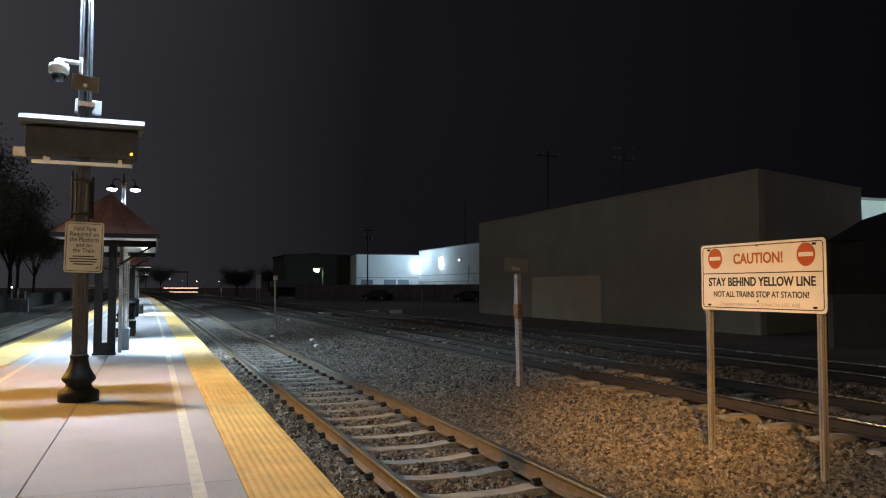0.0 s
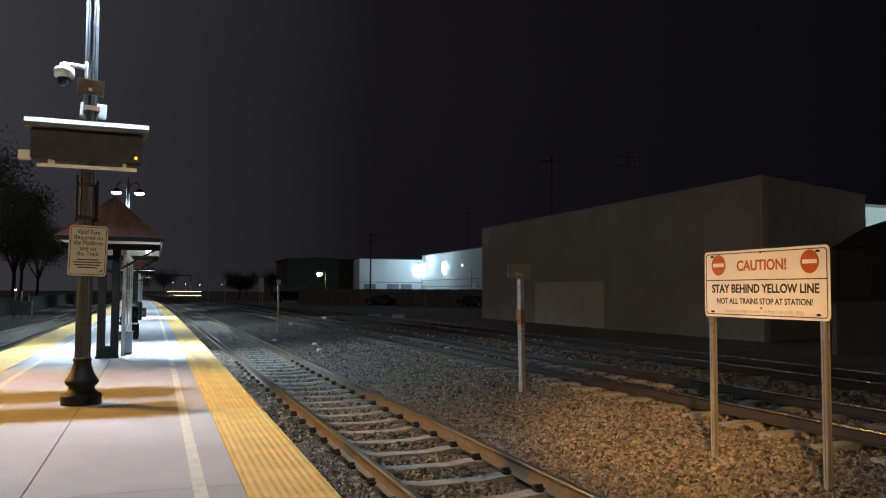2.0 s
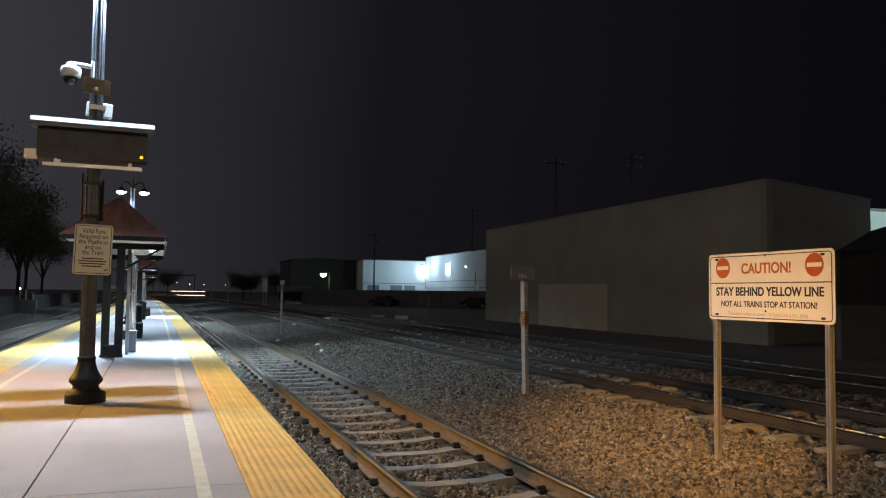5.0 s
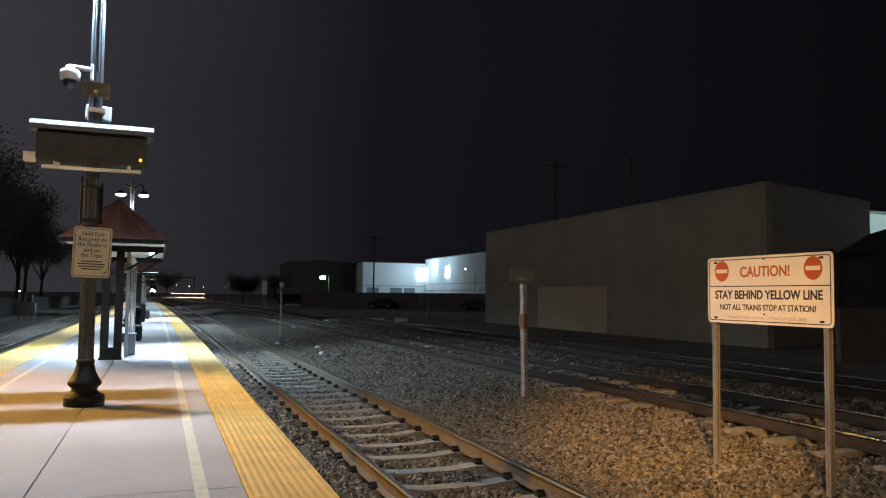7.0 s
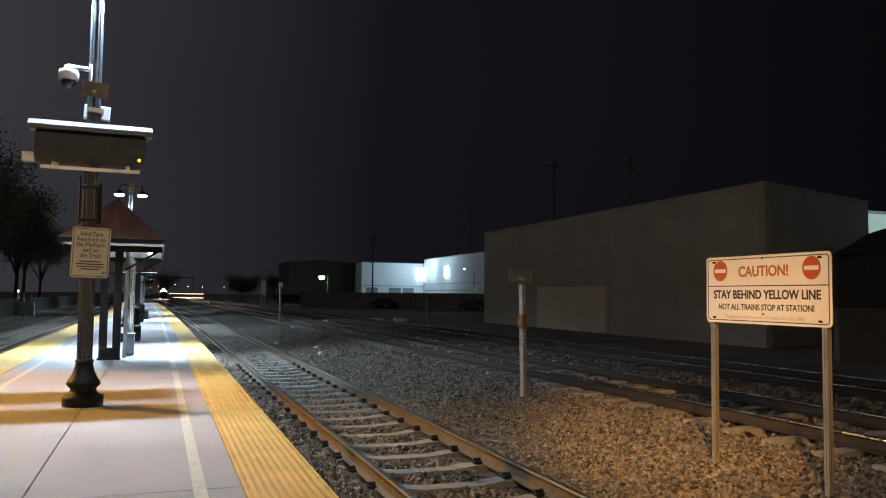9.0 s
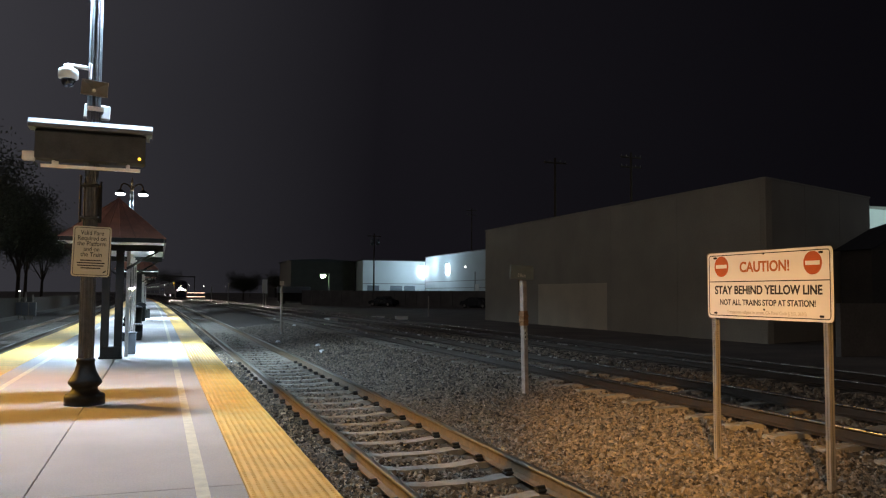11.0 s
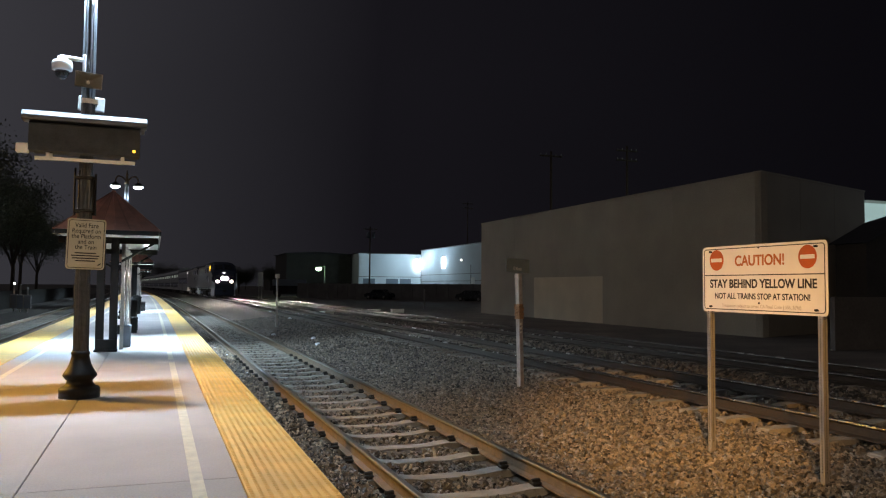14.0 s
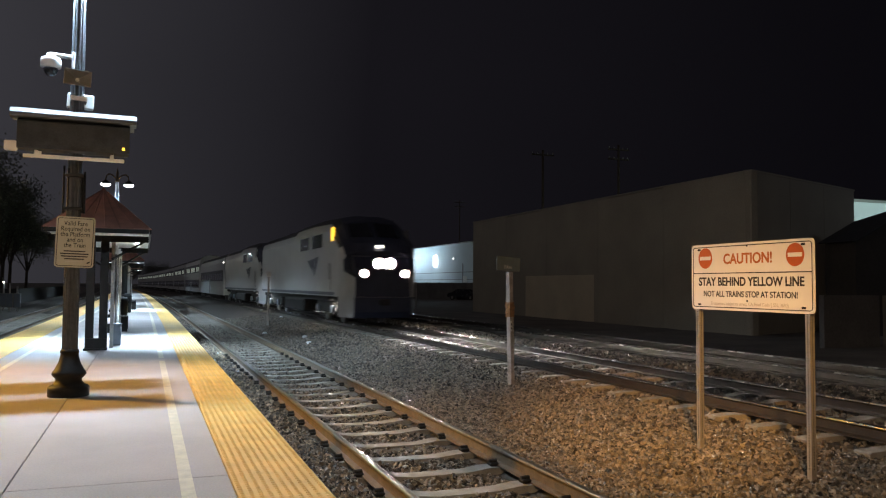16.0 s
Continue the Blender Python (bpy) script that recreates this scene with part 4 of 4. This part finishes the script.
for i in range(12):
    x = 20.2 + 2.4 * i
    part("wall_bay", box(B(), x, x + 2.385, 19.2 - 0.3 * i - 0.1, 19.2 - 0.3 * i + 0.1, -0.6, 1.28), BLOCKWALL, lw)
bank = thing("dark_shed", pose(0, 0, 0), "black low-pitched shed in shadow beside the warehouse", "shed")
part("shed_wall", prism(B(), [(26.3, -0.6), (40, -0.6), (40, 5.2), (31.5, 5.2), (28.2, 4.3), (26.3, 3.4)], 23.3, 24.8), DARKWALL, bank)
part("shed_roof", prism(B(), [(26.1, 3.38), (28.15, 4.36), (31.5, 5.27), (40, 5.27), (40, 5.22), (31.5, 5.21), (28.2, 4.31), (26.2, 3.36)], 23.1, 25.0), ROOFDARK, bank)


def street_pole(m, h, arms=1, label="dark wooden utility pole with a crossarm"):
    t = thing("utility_pole", m, label, "utility pole", "utility poles")
    part("pole", rod(B(), (0, 0, -0.4), (0, 0, h), 0.14, 0.1, 10), BARK, t)
    for k in range(arms):
        part("crossarm", box(B(), -1.1, 1.1, -0.06, 0.06, h - 0.5 - 0.9 * k, h - 0.38 - 0.9 * k), BARK, t)
        for x in (-1.0, -0.5, 0.5, 1.0):
            part("insulator", rod(B(), (x, 0, h - 0.38 - 0.9 * k), (x, 0, h - 0.2 - 0.9 * k), 0.05, 0.04, 8), GREYPAINT, t)
    return t


up = street_pole(pose(32.2, 123.0, -0.3), 11.5, 1)
part("transformer", rod(B(), (-0.4, -0.3, 9.6), (-0.4, -0.3, 10.6), 0.28, 0.28, 12), PALEMETAL, up, "pale grey transformer can")
part("transformer", rod(B(), (0.45, -0.3, 9.6), (0.45, -0.3, 10.6), 0.28, 0.28, 12), PALEMETAL, up, "pale grey transformer can")
street_pole(pose(32.8, 62.0, -0.3), 14.0, 1)
street_pole(pose(40.7, 62.0, -0.3), 15.0, 2)
street_pole(pose(60.0, 150.0, -0.3), 19.5, 2)

gl = thing("street_lamp", pose(26.2, 134.0, -0.3), "far street lamp with a greenish white glow", "street lamp")
part("pole", rod(B(), (0.9, 0, -0.2), (0.9, 0, 5.2), 0.09, 0.07, 10), GREYPAINT, gl)
part("arm", rod(B(), (0.9, 0, 5.15), (0.1, 0, 5.2), 0.05, 0.05, 8), GREYPAINT, gl)
part("lamp_head", box(B(), -0.75, 0.45, -0.3, 0.3, 4.95, 5.2, 0.08), GREYPAINT, gl)
part("lens", lathe(B(), [(0.5, 4.94), (0.5, 4.7), (0.36, 4.5), (0.1, 4.42)], 14, (-0.15, 0, 0)), GREENGLOW, gl, "glowing lens")

shed = thing("shed", pose(0, 0, 0), "dark low shed behind the block wall", "shed")
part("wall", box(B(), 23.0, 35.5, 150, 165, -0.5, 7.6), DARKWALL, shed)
part("roof", prism(B(), [(22.7, 7.6), (35.7, 7.6), (35.7, 7.75), (29, 8.1), (22.7, 7.75)], 149.7, 165.3), ROOFDARK, shed)


def parked_car(m, colour):
    t = thing("parked_car", m, "dark parked car in shadow by the block wall", "car", "parked cars")
    out = [(-2.2, 0.35), (-2.25, 0.75), (-1.7, 0.9), (-1.2, 0.95), (-0.55, 1.42), (0.75, 1.45), (1.5, 1.0), (2.1, 0.92), (2.25, 0.6), (2.2, 0.35)]
    bm = prism(B(), out, -0.85, 0.85)
    bmesh.ops.bevel(bm, geom=list(bm.edges), offset=0.05, segments=2, affect="EDGES")
    part("body", bm, colour, t)
    part("side_window", prism(B(), [(-1.1, 0.98), (-0.5, 1.36), (0.7, 1.38), (1.25, 1.0)], -0.858, -0.85), PANE, t)
    for x in (-1.4, 1.4):
        for s in (-1, 1):
            wh = part("wheel", rod(B(), (x, s * 0.68, 0.32), (x, s * 0.88, 0.32), 0.32, 0.32, 18), UNDER, t)
            part("rim", rod(B(), (x, s * 0.86, 0.32), (x, s * 0.89, 0.32), 0.2, 0.18, 12), WHEEL, wh)
    return t


parked_car(pose(30.2, 109.5, -0.38, 0, 0, -54), CARPAINT)
parked_car(pose(39.2, 96.0, -0.38, 0, 0, 126), CARPAINT)


# ---- trees and the dark left side ----
def tree(m, h, spread, seed, name="tree"):
    rng = random.Random(seed)
    t = thing(name, m, "dark leafy tree at night", "tree", "trees")
    bm = B()
    rod(bm, (0, 0, -0.3), (0.1, 0, h * 0.35), 0.2, 0.15, 10)
    tips = []
    for k in range(8):
        a = k * 2.4 + rng.uniform(-0.4, 0.4)
        r = spread * rng.uniform(0.4, 0.85)
        p0 = Vector((0.1, 0, h * rng.uniform(0.25, 0.4)))
        p1 = Vector((r * 0.5 * math.cos(a), r * 0.5 * math.sin(a), h * rng.uniform(0.5, 0.68)))
        p2 = Vector((r * math.cos(a), r * math.sin(a), h * rng.uniform(0.6, 0.97)))
        rod(bm, p0, p1, 0.09, 0.06, 6)
        rod(bm, p1, p2, 0.06, 0.02, 6)
        tips += [p1, p2, p1.lerp(p2, 0.5)]
    part("trunk", bm, BARK, t)
    vs, fs = [], []
    for p in tips:
        for _ in range(520):
            c = p + Vector((rng.gauss(0, 1), rng.gauss(0, 1), rng.gauss(0, 0.75))) * spread * 0.2
            u = Vector((rng.gauss(0, 1), rng.gauss(0, 1), rng.gauss(0, 1))).normalized()
            v = u.orthogonal().normalized()
            s = rng.uniform(0.07, 0.15)
            i = len(vs)
            vs += [c - u * s, c + v * s * 0.5, c + u * s, c - v * s * 0.5]
            fs.append((i, i + 1, i + 2, i + 3))
    me = bpy.data.meshes.new("crown")
    me.from_pydata([tuple(v) for v in vs], [], fs)
    me.materials.append(LEAF)
    part("crown", me, None, t)
    return t


TREES = [(-12.2, 58, 10.5, 3.4), (-13.0, 68, 11.5, 3.8), (-12.4, 80, 12, 4.0), (-14.5, 62, 13, 4.4), (-14, 95, 12, 4.2), (-15, 115, 12, 4.5), (-13.5, 46, 11, 3.6), (2.0, 340, 10, 6.5), (-6.5, 345, 9, 6), (-18, 75, 13, 4.8), (34, 330, 8, 6), (60, 330, 9, 8), (30, 210, 7, 5), (18, 190, 6, 4)]
for i, (x, y, h, s) in enumerate(TREES):
    tree(pose(x, y, -0.45), h, s, 40 + i)

fw = thing("boundary_wall", pose(0, 0, 0), "dark plain wall along the far track", "wall", kind="structure")
for i in range(40):
    y = 14 + 3 * i
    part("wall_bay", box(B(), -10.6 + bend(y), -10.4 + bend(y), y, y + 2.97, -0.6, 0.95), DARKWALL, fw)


def bollard_light(m, h, on):
    t = thing("signal_cabinet", m, "small pale trackside cabinet on a post", "cabinet", "trackside cabinets")
    part("post", box(B(), -0.05, 0.05, -0.05, 0.05, 0, h, 0.005), GALV, t)
    part("case", box(B(), -0.22, 0.22, -0.15, 0.15, 0.25, 1.2, 0.02), GREYPAINT, t)
    part("door", box(B(), -0.18, 0.18, -0.158, -0.151, 0.3, 1.15), PALEMETAL, t)
    if on:
        part("lamp", lathe(B(), [(0.04, h), (0.06, h + 0.03), (0.05, h + 0.1), (0.02, h + 0.12)], 10), TINY, t, "small glowing lamp")
    return t


bollard_light(pose(-8.3, 60.0, -0.45), 1.7, False)
bollard_light(pose(-8.75, 60.0, -0.45), 1.9, False)
bollard_light(pose(-9.35, 61.5, -0.45), 1.9, True)

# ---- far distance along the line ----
# the bars emit in place of the train's light falling on them
rowl = thing("distant_railing", pose(0, 0, 0), "far railing beyond the platform's end, headlight gleam put in as glow", "railing")
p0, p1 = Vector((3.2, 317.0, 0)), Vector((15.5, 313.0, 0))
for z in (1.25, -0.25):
    part("rail", box(B(), 0, (p1 - p0).length, -0.05, 0.05, z - 0.1, z + 0.1), STREAK, rowl, "railing bar with warm headlight gleam put in as glow").matrix_basis = Matrix.Translation(p0) @ (p1 - p0).to_track_quat("X", "Z").to_matrix().to_4x4()
for k in range(14):
    p = p0.lerp(p1, k / 13)
    part("upright", box(B(), p.x - 0.06, p.x + 0.06, p.y - 0.06, p.y + 0.06, -0.5, 1.2), GREYPAINT, rowl)


def far_light(x, y, z, s, m=TINY):
    t = thing("far_lamp", pose(x, y, -0.4), "tiny far lamp on a thin post", "lamp", "far lamps")
    part("post", rod(B(), (0, 0, 0), (0, 0, z), 0.08, 0.06, 6), GREYPAINT, t)
    part("lens", lathe(B(), [(s * 0.4, z), (s, z + s * 0.6), (s * 0.7, z + s * 1.5), (s * 0.2, z + s * 1.9)], 8), m, t, "glowing lens")


for x, y, z, s in ((5.6, 340, 5.2, 0.16), (10.7, 343, 4.6, 0.13), (16, 335, 4.3, 0.14), (22, 300, 4.1, 0.14), (0.5, 380, 6.5, 0.14), (27.0, 285, 4.6, 0.12)):
    far_light(x, y, z, s)
gantry = thing("far_gantry", pose(-4, 380, -0.4), "far dark signal gantry over the tracks", "gantry")
for x in (0, 18):
    part("leg", box(B(), x - 0.2, x + 0.2, -0.2, 0.2, 0, 9.0), GREYPAINT, gantry)
part("beam", box(B(), -0.4, 18.4, -0.3, 0.3, 8.7, 9.3), GREYPAINT, gantry)
far = thing("far_buildings", pose(0, 0, 0), "low dark far building beyond the yard", "building")
part("wall", box(B(), 40, 120, 300, 320, -0.5, 7), DARKWALL, far)
part("roof", box(B(), 39.5, 120.5, 299.5, 320.5, 7, 7.4), ROOFDARK, far)
truck = thing("parked_trailer", pose(19.8, 126.0, -0.4, 0, 0, -6), "pale parked trailer behind the wall", "trailer")
part("box", box(B(), -2.6, 2.6, -1.2, 1.2, 1.9, 2.9, 0.05), PALEMETAL, truck)
part("chassis", box(B(), -2.5, 2.5, -0.9, 0.9, 0.6, 1.88), UNDER, truck)
for x in (-1.8, 1.6):
    part("wheel", rod(B(), (x, -1.1, 0.5), (x, 1.1, 0.5), 0.5, 0.5, 14), UNDER, truck)


# ---- train ----
def loft(sections):
    """A closed hull through cross-sections (y, half width, bottom, shoulder, top)."""
    bm = B()
    rings = []
    for y, w, zb, zs, zt in sections:
        half = [(w, zb), (w, zs), (w * 0.93, zs + (zt - zs) * 0.45), (w * 0.72, zs + (zt - zs) * 0.82), (w * 0.35, zt)]
        ring = half + [(-x, z) for x, z in half[::-1]]
        rings.append([bm.verts.new((x, y, z)) for x, z in ring])
    n = len(rings[0])
    for a, b in zip(rings, rings[1:]):
        for i in range(n):
            j = (i + 1) % n
            bm.faces.new((a[i], a[j], b[j], b[i]))
    bm.faces.new(rings[0][::-1])
    bm.faces.new(rings[-1])
    bmesh.ops.recalc_face_normals(bm, faces=bm.faces)
    for f in bm.faces:
        f.material_index = 1 if f.normal.y < -0.3 and abs(f.normal.x) < 0.5 else (2 if f.normal.z > 0.45 else 0)
    return bm


def bogie(parent, y, axles, wb, glinting=False):
    span = wb * (axles - 1)
    bg = part("bogie", box(B(), -1.2, 1.2, y - span / 2 - 0.5, y + span / 2 + 0.5, 0.55, 0.85, 0.05), UNDER, parent)
    for s in (-1.12, 1.12):
        part("side_frame", box(B(), s - 0.08, s + 0.08, y - span / 2 - 0.6, y + span / 2 + 0.6, 0.38, 0.72, 0.05), UNDER, bg)
    for k in range(axles):
        ay = y - span / 2 + wb * k
        for s in (-0.78, 0.78):
            part("wheel", rod(B(), (s - 0.07, ay, 0.5), (s + 0.07, ay, 0.5), 0.5, 0.5, 24), WHEEL, bg)
            # locomotive boxes are coloured pale to carry the lamplight glinting off them
            part("axle_box", box(B(), (1.2 if s > 0 else -1.34), (1.34 if s > 0 else -1.2), ay - 0.16, ay + 0.16, 0.36, 0.68, 0.04), PALEMETAL if glinting else UNDER, bg)


def visor(x, y0, y1, z, r):
    """An open tube round a lamp, added to narrow the lens's spread of light."""
    bm = B()
    rings = [[bm.verts.new((x + q * math.cos(k * math.pi / 9), y, z + q * math.sin(k * math.pi / 9))) for k in range(18)] for q, y in ((r, y1), (r, y0), (r - 0.012, y0), (r - 0.012, y1))]
    for a, b in zip(rings, rings[1:] + rings[:1]):
        for k in range(18):
            bm.faces.new((a[k], a[(k + 1) % 18], b[(k + 1) % 18], b[k]))
    return bm


def locomotive(lights):
    """Nose at y = 0, rail level at z = 0, driving towards -y."""
    t = thing("locomotive", pose(0, 0, 0), "silver diesel passenger locomotive with a dark sloping nose" + (" and blazing headlights" if lights else ""), "locomotive", "locomotives")
    part("body", loft([(0.0, 1.06, 1.05, 1.75, 2.04), (0.3, 1.32, 1.05, 1.95, 2.08), (0.46, 1.4, 1.05, 2.0, 2.1), (0.5, 1.41, 1.05, 2.4, 2.78), (0.8, 1.49, 1.05, 2.85, 3.1), (1.1, 1.5, 1.05, 3.05, 3.3), (1.95, 1.5, 1.05, 3.4, 4.0), (2.5, 1.5, 1.05, 3.6, 4.25), (5.5, 1.5, 1.05, 3.7, 4.34), (9.5, 1.5, 1.05, 3.7, 4.34), (10.0, 1.5, 1.05, 3.5, 4.26), (20.7, 1.5, 1.05, 3.5, 4.26), (21.0, 1.4, 1.1, 3.4, 4.15)]), [SILVER, NAVY, ROOFDARK], t)
    bm = B()
    prism(bm, [(-0.02, 0.5), (0.12, 0.28), (1.35, 0.28), (1.35, 1.045), (0.0, 1.045)], -1.38, 1.38, "x")
    for v in bm.verts:
        if v.co.y < 0.2:
            v.co.x *= 0.8
    bmesh.ops.recalc_face_normals(bm, faces=bm.faces)
    for f in bm.faces:
        f.material_index = 1 if f.normal.y < -0.5 else 0
    part("pilot", bm, [SILVER, NAVY], t, "grey pilot skirt with a dark front")
    part("coupler", box(B(), -0.18, 0.18, -0.35, 0.2, 0.75, 0.98, 0.04), UNDER, t)
    part("underframe", box(B(), -1.3, 1.3, 1.4, 20.6, 0.85, 1.045), UNDER, t)
    part("fuel_tank", box(B(), -1.42, 1.42, 8.0, 13.2, 0.28, 0.85, 0.08), UNDER, t)
    bogie(t, 4.1, 2, 2.74, True)
    bogie(t, 17.2, 2, 2.74, True)
    for s in (-1, 1):
        # windscreen panes lie on the slope between nose and roof
        bm = B()
        q = [(s * 0.1, 1.15, 3.36), (s * 0.98, 1.15, 3.325), (s * 0.9, 1.85, 3.87), (s * 0.1, 1.85, 3.94)]
        lo = [bm.verts.new(p) for p in q]
        hi = [bm.verts.new((p[0], p[1] - 0.02, p[2] + 0.02)) for p in q]
        bm.faces.new(hi)
        for i in range(4):
            bm.faces.new((lo[i], lo[(i + 1) % 4], hi[(i + 1) % 4], hi[i]))
        part("windscreen", bm, PANE, t)
        x = s * 1.503
        part("cab_window", box(B(), min(x, x + s * 0.012), max(x, x + s * 0.012), 3.7, 5.7, 3.02, 3.58, 0.004), PANE, t)
        part("cab_window", box(B(), min(x, x + s * 0.012), max(x, x + s * 0.012), 6.5, 8.4, 3.02, 3.58, 0.004), PANE, t)
        part("cab_door", box(B(), min(x, x + s * 0.008), max(x, x + s * 0.008), 2.2, 2.5, 1.7, 2.35), GREYPAINT, t)
        # plain emblem of slanting bars
        for k in range(3):
            bm = prism(B(), [(4.4 + 0.8 * k, 2.66 - 0.05 * k), (5.08 + 0.8 * k, 2.64 - 0.05 * k), (5.3 + 0.34 * k, 1.86 + 0.16 * k), (5.05 + 0.34 * k, 1.98 + 0.16 * k)], min(x, x + s * 0.01), max(x, x + s * 0.01), "x")
            part("emblem", bm, NAVY, t, "plain dark emblem shape")
        part("cab_ladder", box(B(), min(x, x + s * 0.02), max(x, x + s * 0.02), 2.1, 2.14, 1.3, 2.3), GREYPAINT, t)
        for y in (2.6, 18.5):
            lamp = part("truck_lamp", box(B(), min(s * 1.3, s * 1.5), max(s * 1.3, s * 1.5), y - 0.07, y + 0.07, 0.97, 1.03, 0.01), UNDER, t)
            part("hood", box(B(), min(s * 1.5, s * 1.515), max(s * 1.5, s * 1.515), y - 0.1, y + 0.1, 0.925, 1.03), UNDER, lamp)
            part("hood", box(B(), min(s * 1.3, s * 1.499), max(s * 1.3, s * 1.499), y - 0.1, y - 0.075, 0.925, 1.03), UNDER, lamp)
            part("lens", box(B(), min(s * 1.36, s * 1.48), max(s * 1.36, s * 1.48), y - 0.06, y + 0.06, 0.955, 0.968), TRUCKGLOW, lamp, "small glowing lens over the wheels")
        part("sill_stripe", box(B(), min(x, x + s * 0.008), max(x, x + s * 0.008), 1.5, 20.5, 1.1, 1.22), NAVY, t)
        # the leading left mirror emits amber itself, in place of light on it
        part("mirror", box(B(), min(s * 1.45, s * 1.56), max(s * 1.45, s * 1.56), 1.78, 1.9, 3.2, 3.72, 0.015), AMBER if lights and s < 0 else GREYPAINT, t, "mirror arm with amber light put in as glow" if lights and s < 0 else "")
        # deep cans added to keep lamp light off the ground beside the nose
        hd = part("ditch_light_can", visor(s * 0.78, -0.2, 0.3, 1.92, 0.15), NAVY, t)
        part("ditch_light", rod(B(), (s * 0.78, -0.03, 1.92), (s * 0.78, -0.015, 1.92), 0.134, 0.136, 16), DITCHGLOW if lights else PANE, hd, "ditch light")
        hd = part("headlight_can", visor(s * 0.2, -0.12, 0.5, 2.3, 0.195), NAVY, t)
        part("headlight", rod(B(), (s * 0.2, 0.42, 2.3), (s * 0.2, 0.44, 2.3), 0.178, 0.18, 18), HEADGLOW if lights else PANE, hd, "headlight")
        part("nose_cheek", prism(B(), [(0.0, 1.9), (0.52, 1.9), (0.52, 2.6), (0.3, 2.55), (0.0, 2.12)], min(s * 0.42, s * 1.08), max(s * 0.42, s * 1.08), "x"), NAVY, t)
        part("number_board", box(B(), min(s * 0.015, s * 0.13), max(s * 0.015, s * 0.13), 0.48, 0.62, 2.9, 3.0, 0.01), NUMBERGLOW if lights else GREYPAINT, t)
    for k in range(3):
        part("roof_fan", lathe(B(), [(0.6, 4.26), (0.6, 4.34), (0.5, 4.38), (0.1, 4.38)], 18, (0, 12.0 + 2.2 * k, 0)), ROOFDARK, t)
    part("roof_hatch", box(B(), -0.7, 0.7, 6.0, 10.0, 4.25, 4.36, 0.03), ROOFDARK, t)
    return t


def coach(h, label):
    t = thing("passenger_coach", pose(0, 0, 0), label, "railway coach", "passenger coaches")
    L = 25.6
    bm = loft([(0.0, 1.5, 0.5, h - 0.9, h), (L, 1.5, 0.5, h - 0.9, h)])
    for f in bm.faces:
        if f.material_index == 1:
            f.material_index = 0
    part("body", bm, [STEELCAR, NAVY, ROOFDARK], t)
    for s in (-1, 1):
        x = s * 1.502
        for z0 in ((1.15, 3.0) if h > 4.6 else (1.9,)):
            part("window_band", box(B(), min(x, x + s * 0.008), max(x, x + s * 0.008), 1.0, L - 1.0, z0 - 0.15, z0 + 0.85), NAVY, t)
            for k in range(11):
                y = 1.6 + 2.1 * k
                part("window", box(B(), min(x + s * 0.009, x + s * 0.02), max(x + s * 0.009, x + s * 0.02), y, y + 1.5, z0, z0 + 0.55), WINDOWGLOW if h > 4.6 and z0 > 2 and k % 4 != 2 else PANE, t)
        for k in range(5):
            z = 2.15 + 0.11 * k if h > 4.6 else 1.0 + 0.12 * k
            part("corrugation", rod(B(), (x, 0.3, z), (x, L - 0.3, z), 0.025, 0.025, 6), STEELCAR, t)
        part("door", box(B(), min(x + s * 0.009, x + s * 0.03), max(x + s * 0.009, x + s * 0.03), 12.6, 13.7, 0.6, 2.1), GREYPAINT, t)
        if h < 4.6:
            part("marker_lamp", rod(B(), (x, 0.5, h - 0.9), (x + s * 0.05, 0.5, h - 0.9), 0.07, 0.06, 8), TINY, t, "small marker lamp")
    bogie(t, 3.2, 2, 2.6)
    bogie(t, L - 3.2, 2, 2.6)
    part("underframe", box(B(), -1.2, 1.2, 5.2, L - 5.2, 0.25, 0.5), UNDER, t)
    return t


TRACK2 = 8.28
NOSE_AT_END, SPEED = 28.0, 33.0
consist = [(locomotive(True), 0.0, 21.0), (locomotive(False), 21.5, 21.0)]
place = 43.2
first = coach(4.3, "silver single-deck railway baggage coach")
consist.append((first, place, 25.6))
deck = coach(4.9, "silver double-deck railway coach with dark window bands")
place += 26.4
consist.append((deck, place, 25.6))
for k in range(7):
    place += 26.4
    consist.append((copy_thing(deck, pose(0, 0, 0)), place, 25.6))


def on_track(y, length):
    """The pose of a vehicle whose front stands at y, both ends on the track's centre line."""
    xa, xb = TRACK2 + bend(y), TRACK2 + bend(y + length)
    return pose(xa, y, 0.0, 0, 0, math.degrees(math.atan2(xa - xb, length)))


def motions():
    times = [0.5 * i for i in range(33)]
    for ob, back, length in consist:
        walk(ob, [(s, on_track(NOSE_AT_END + SPEED * (16.0 - s) + back, length)) for s in times])


motions()
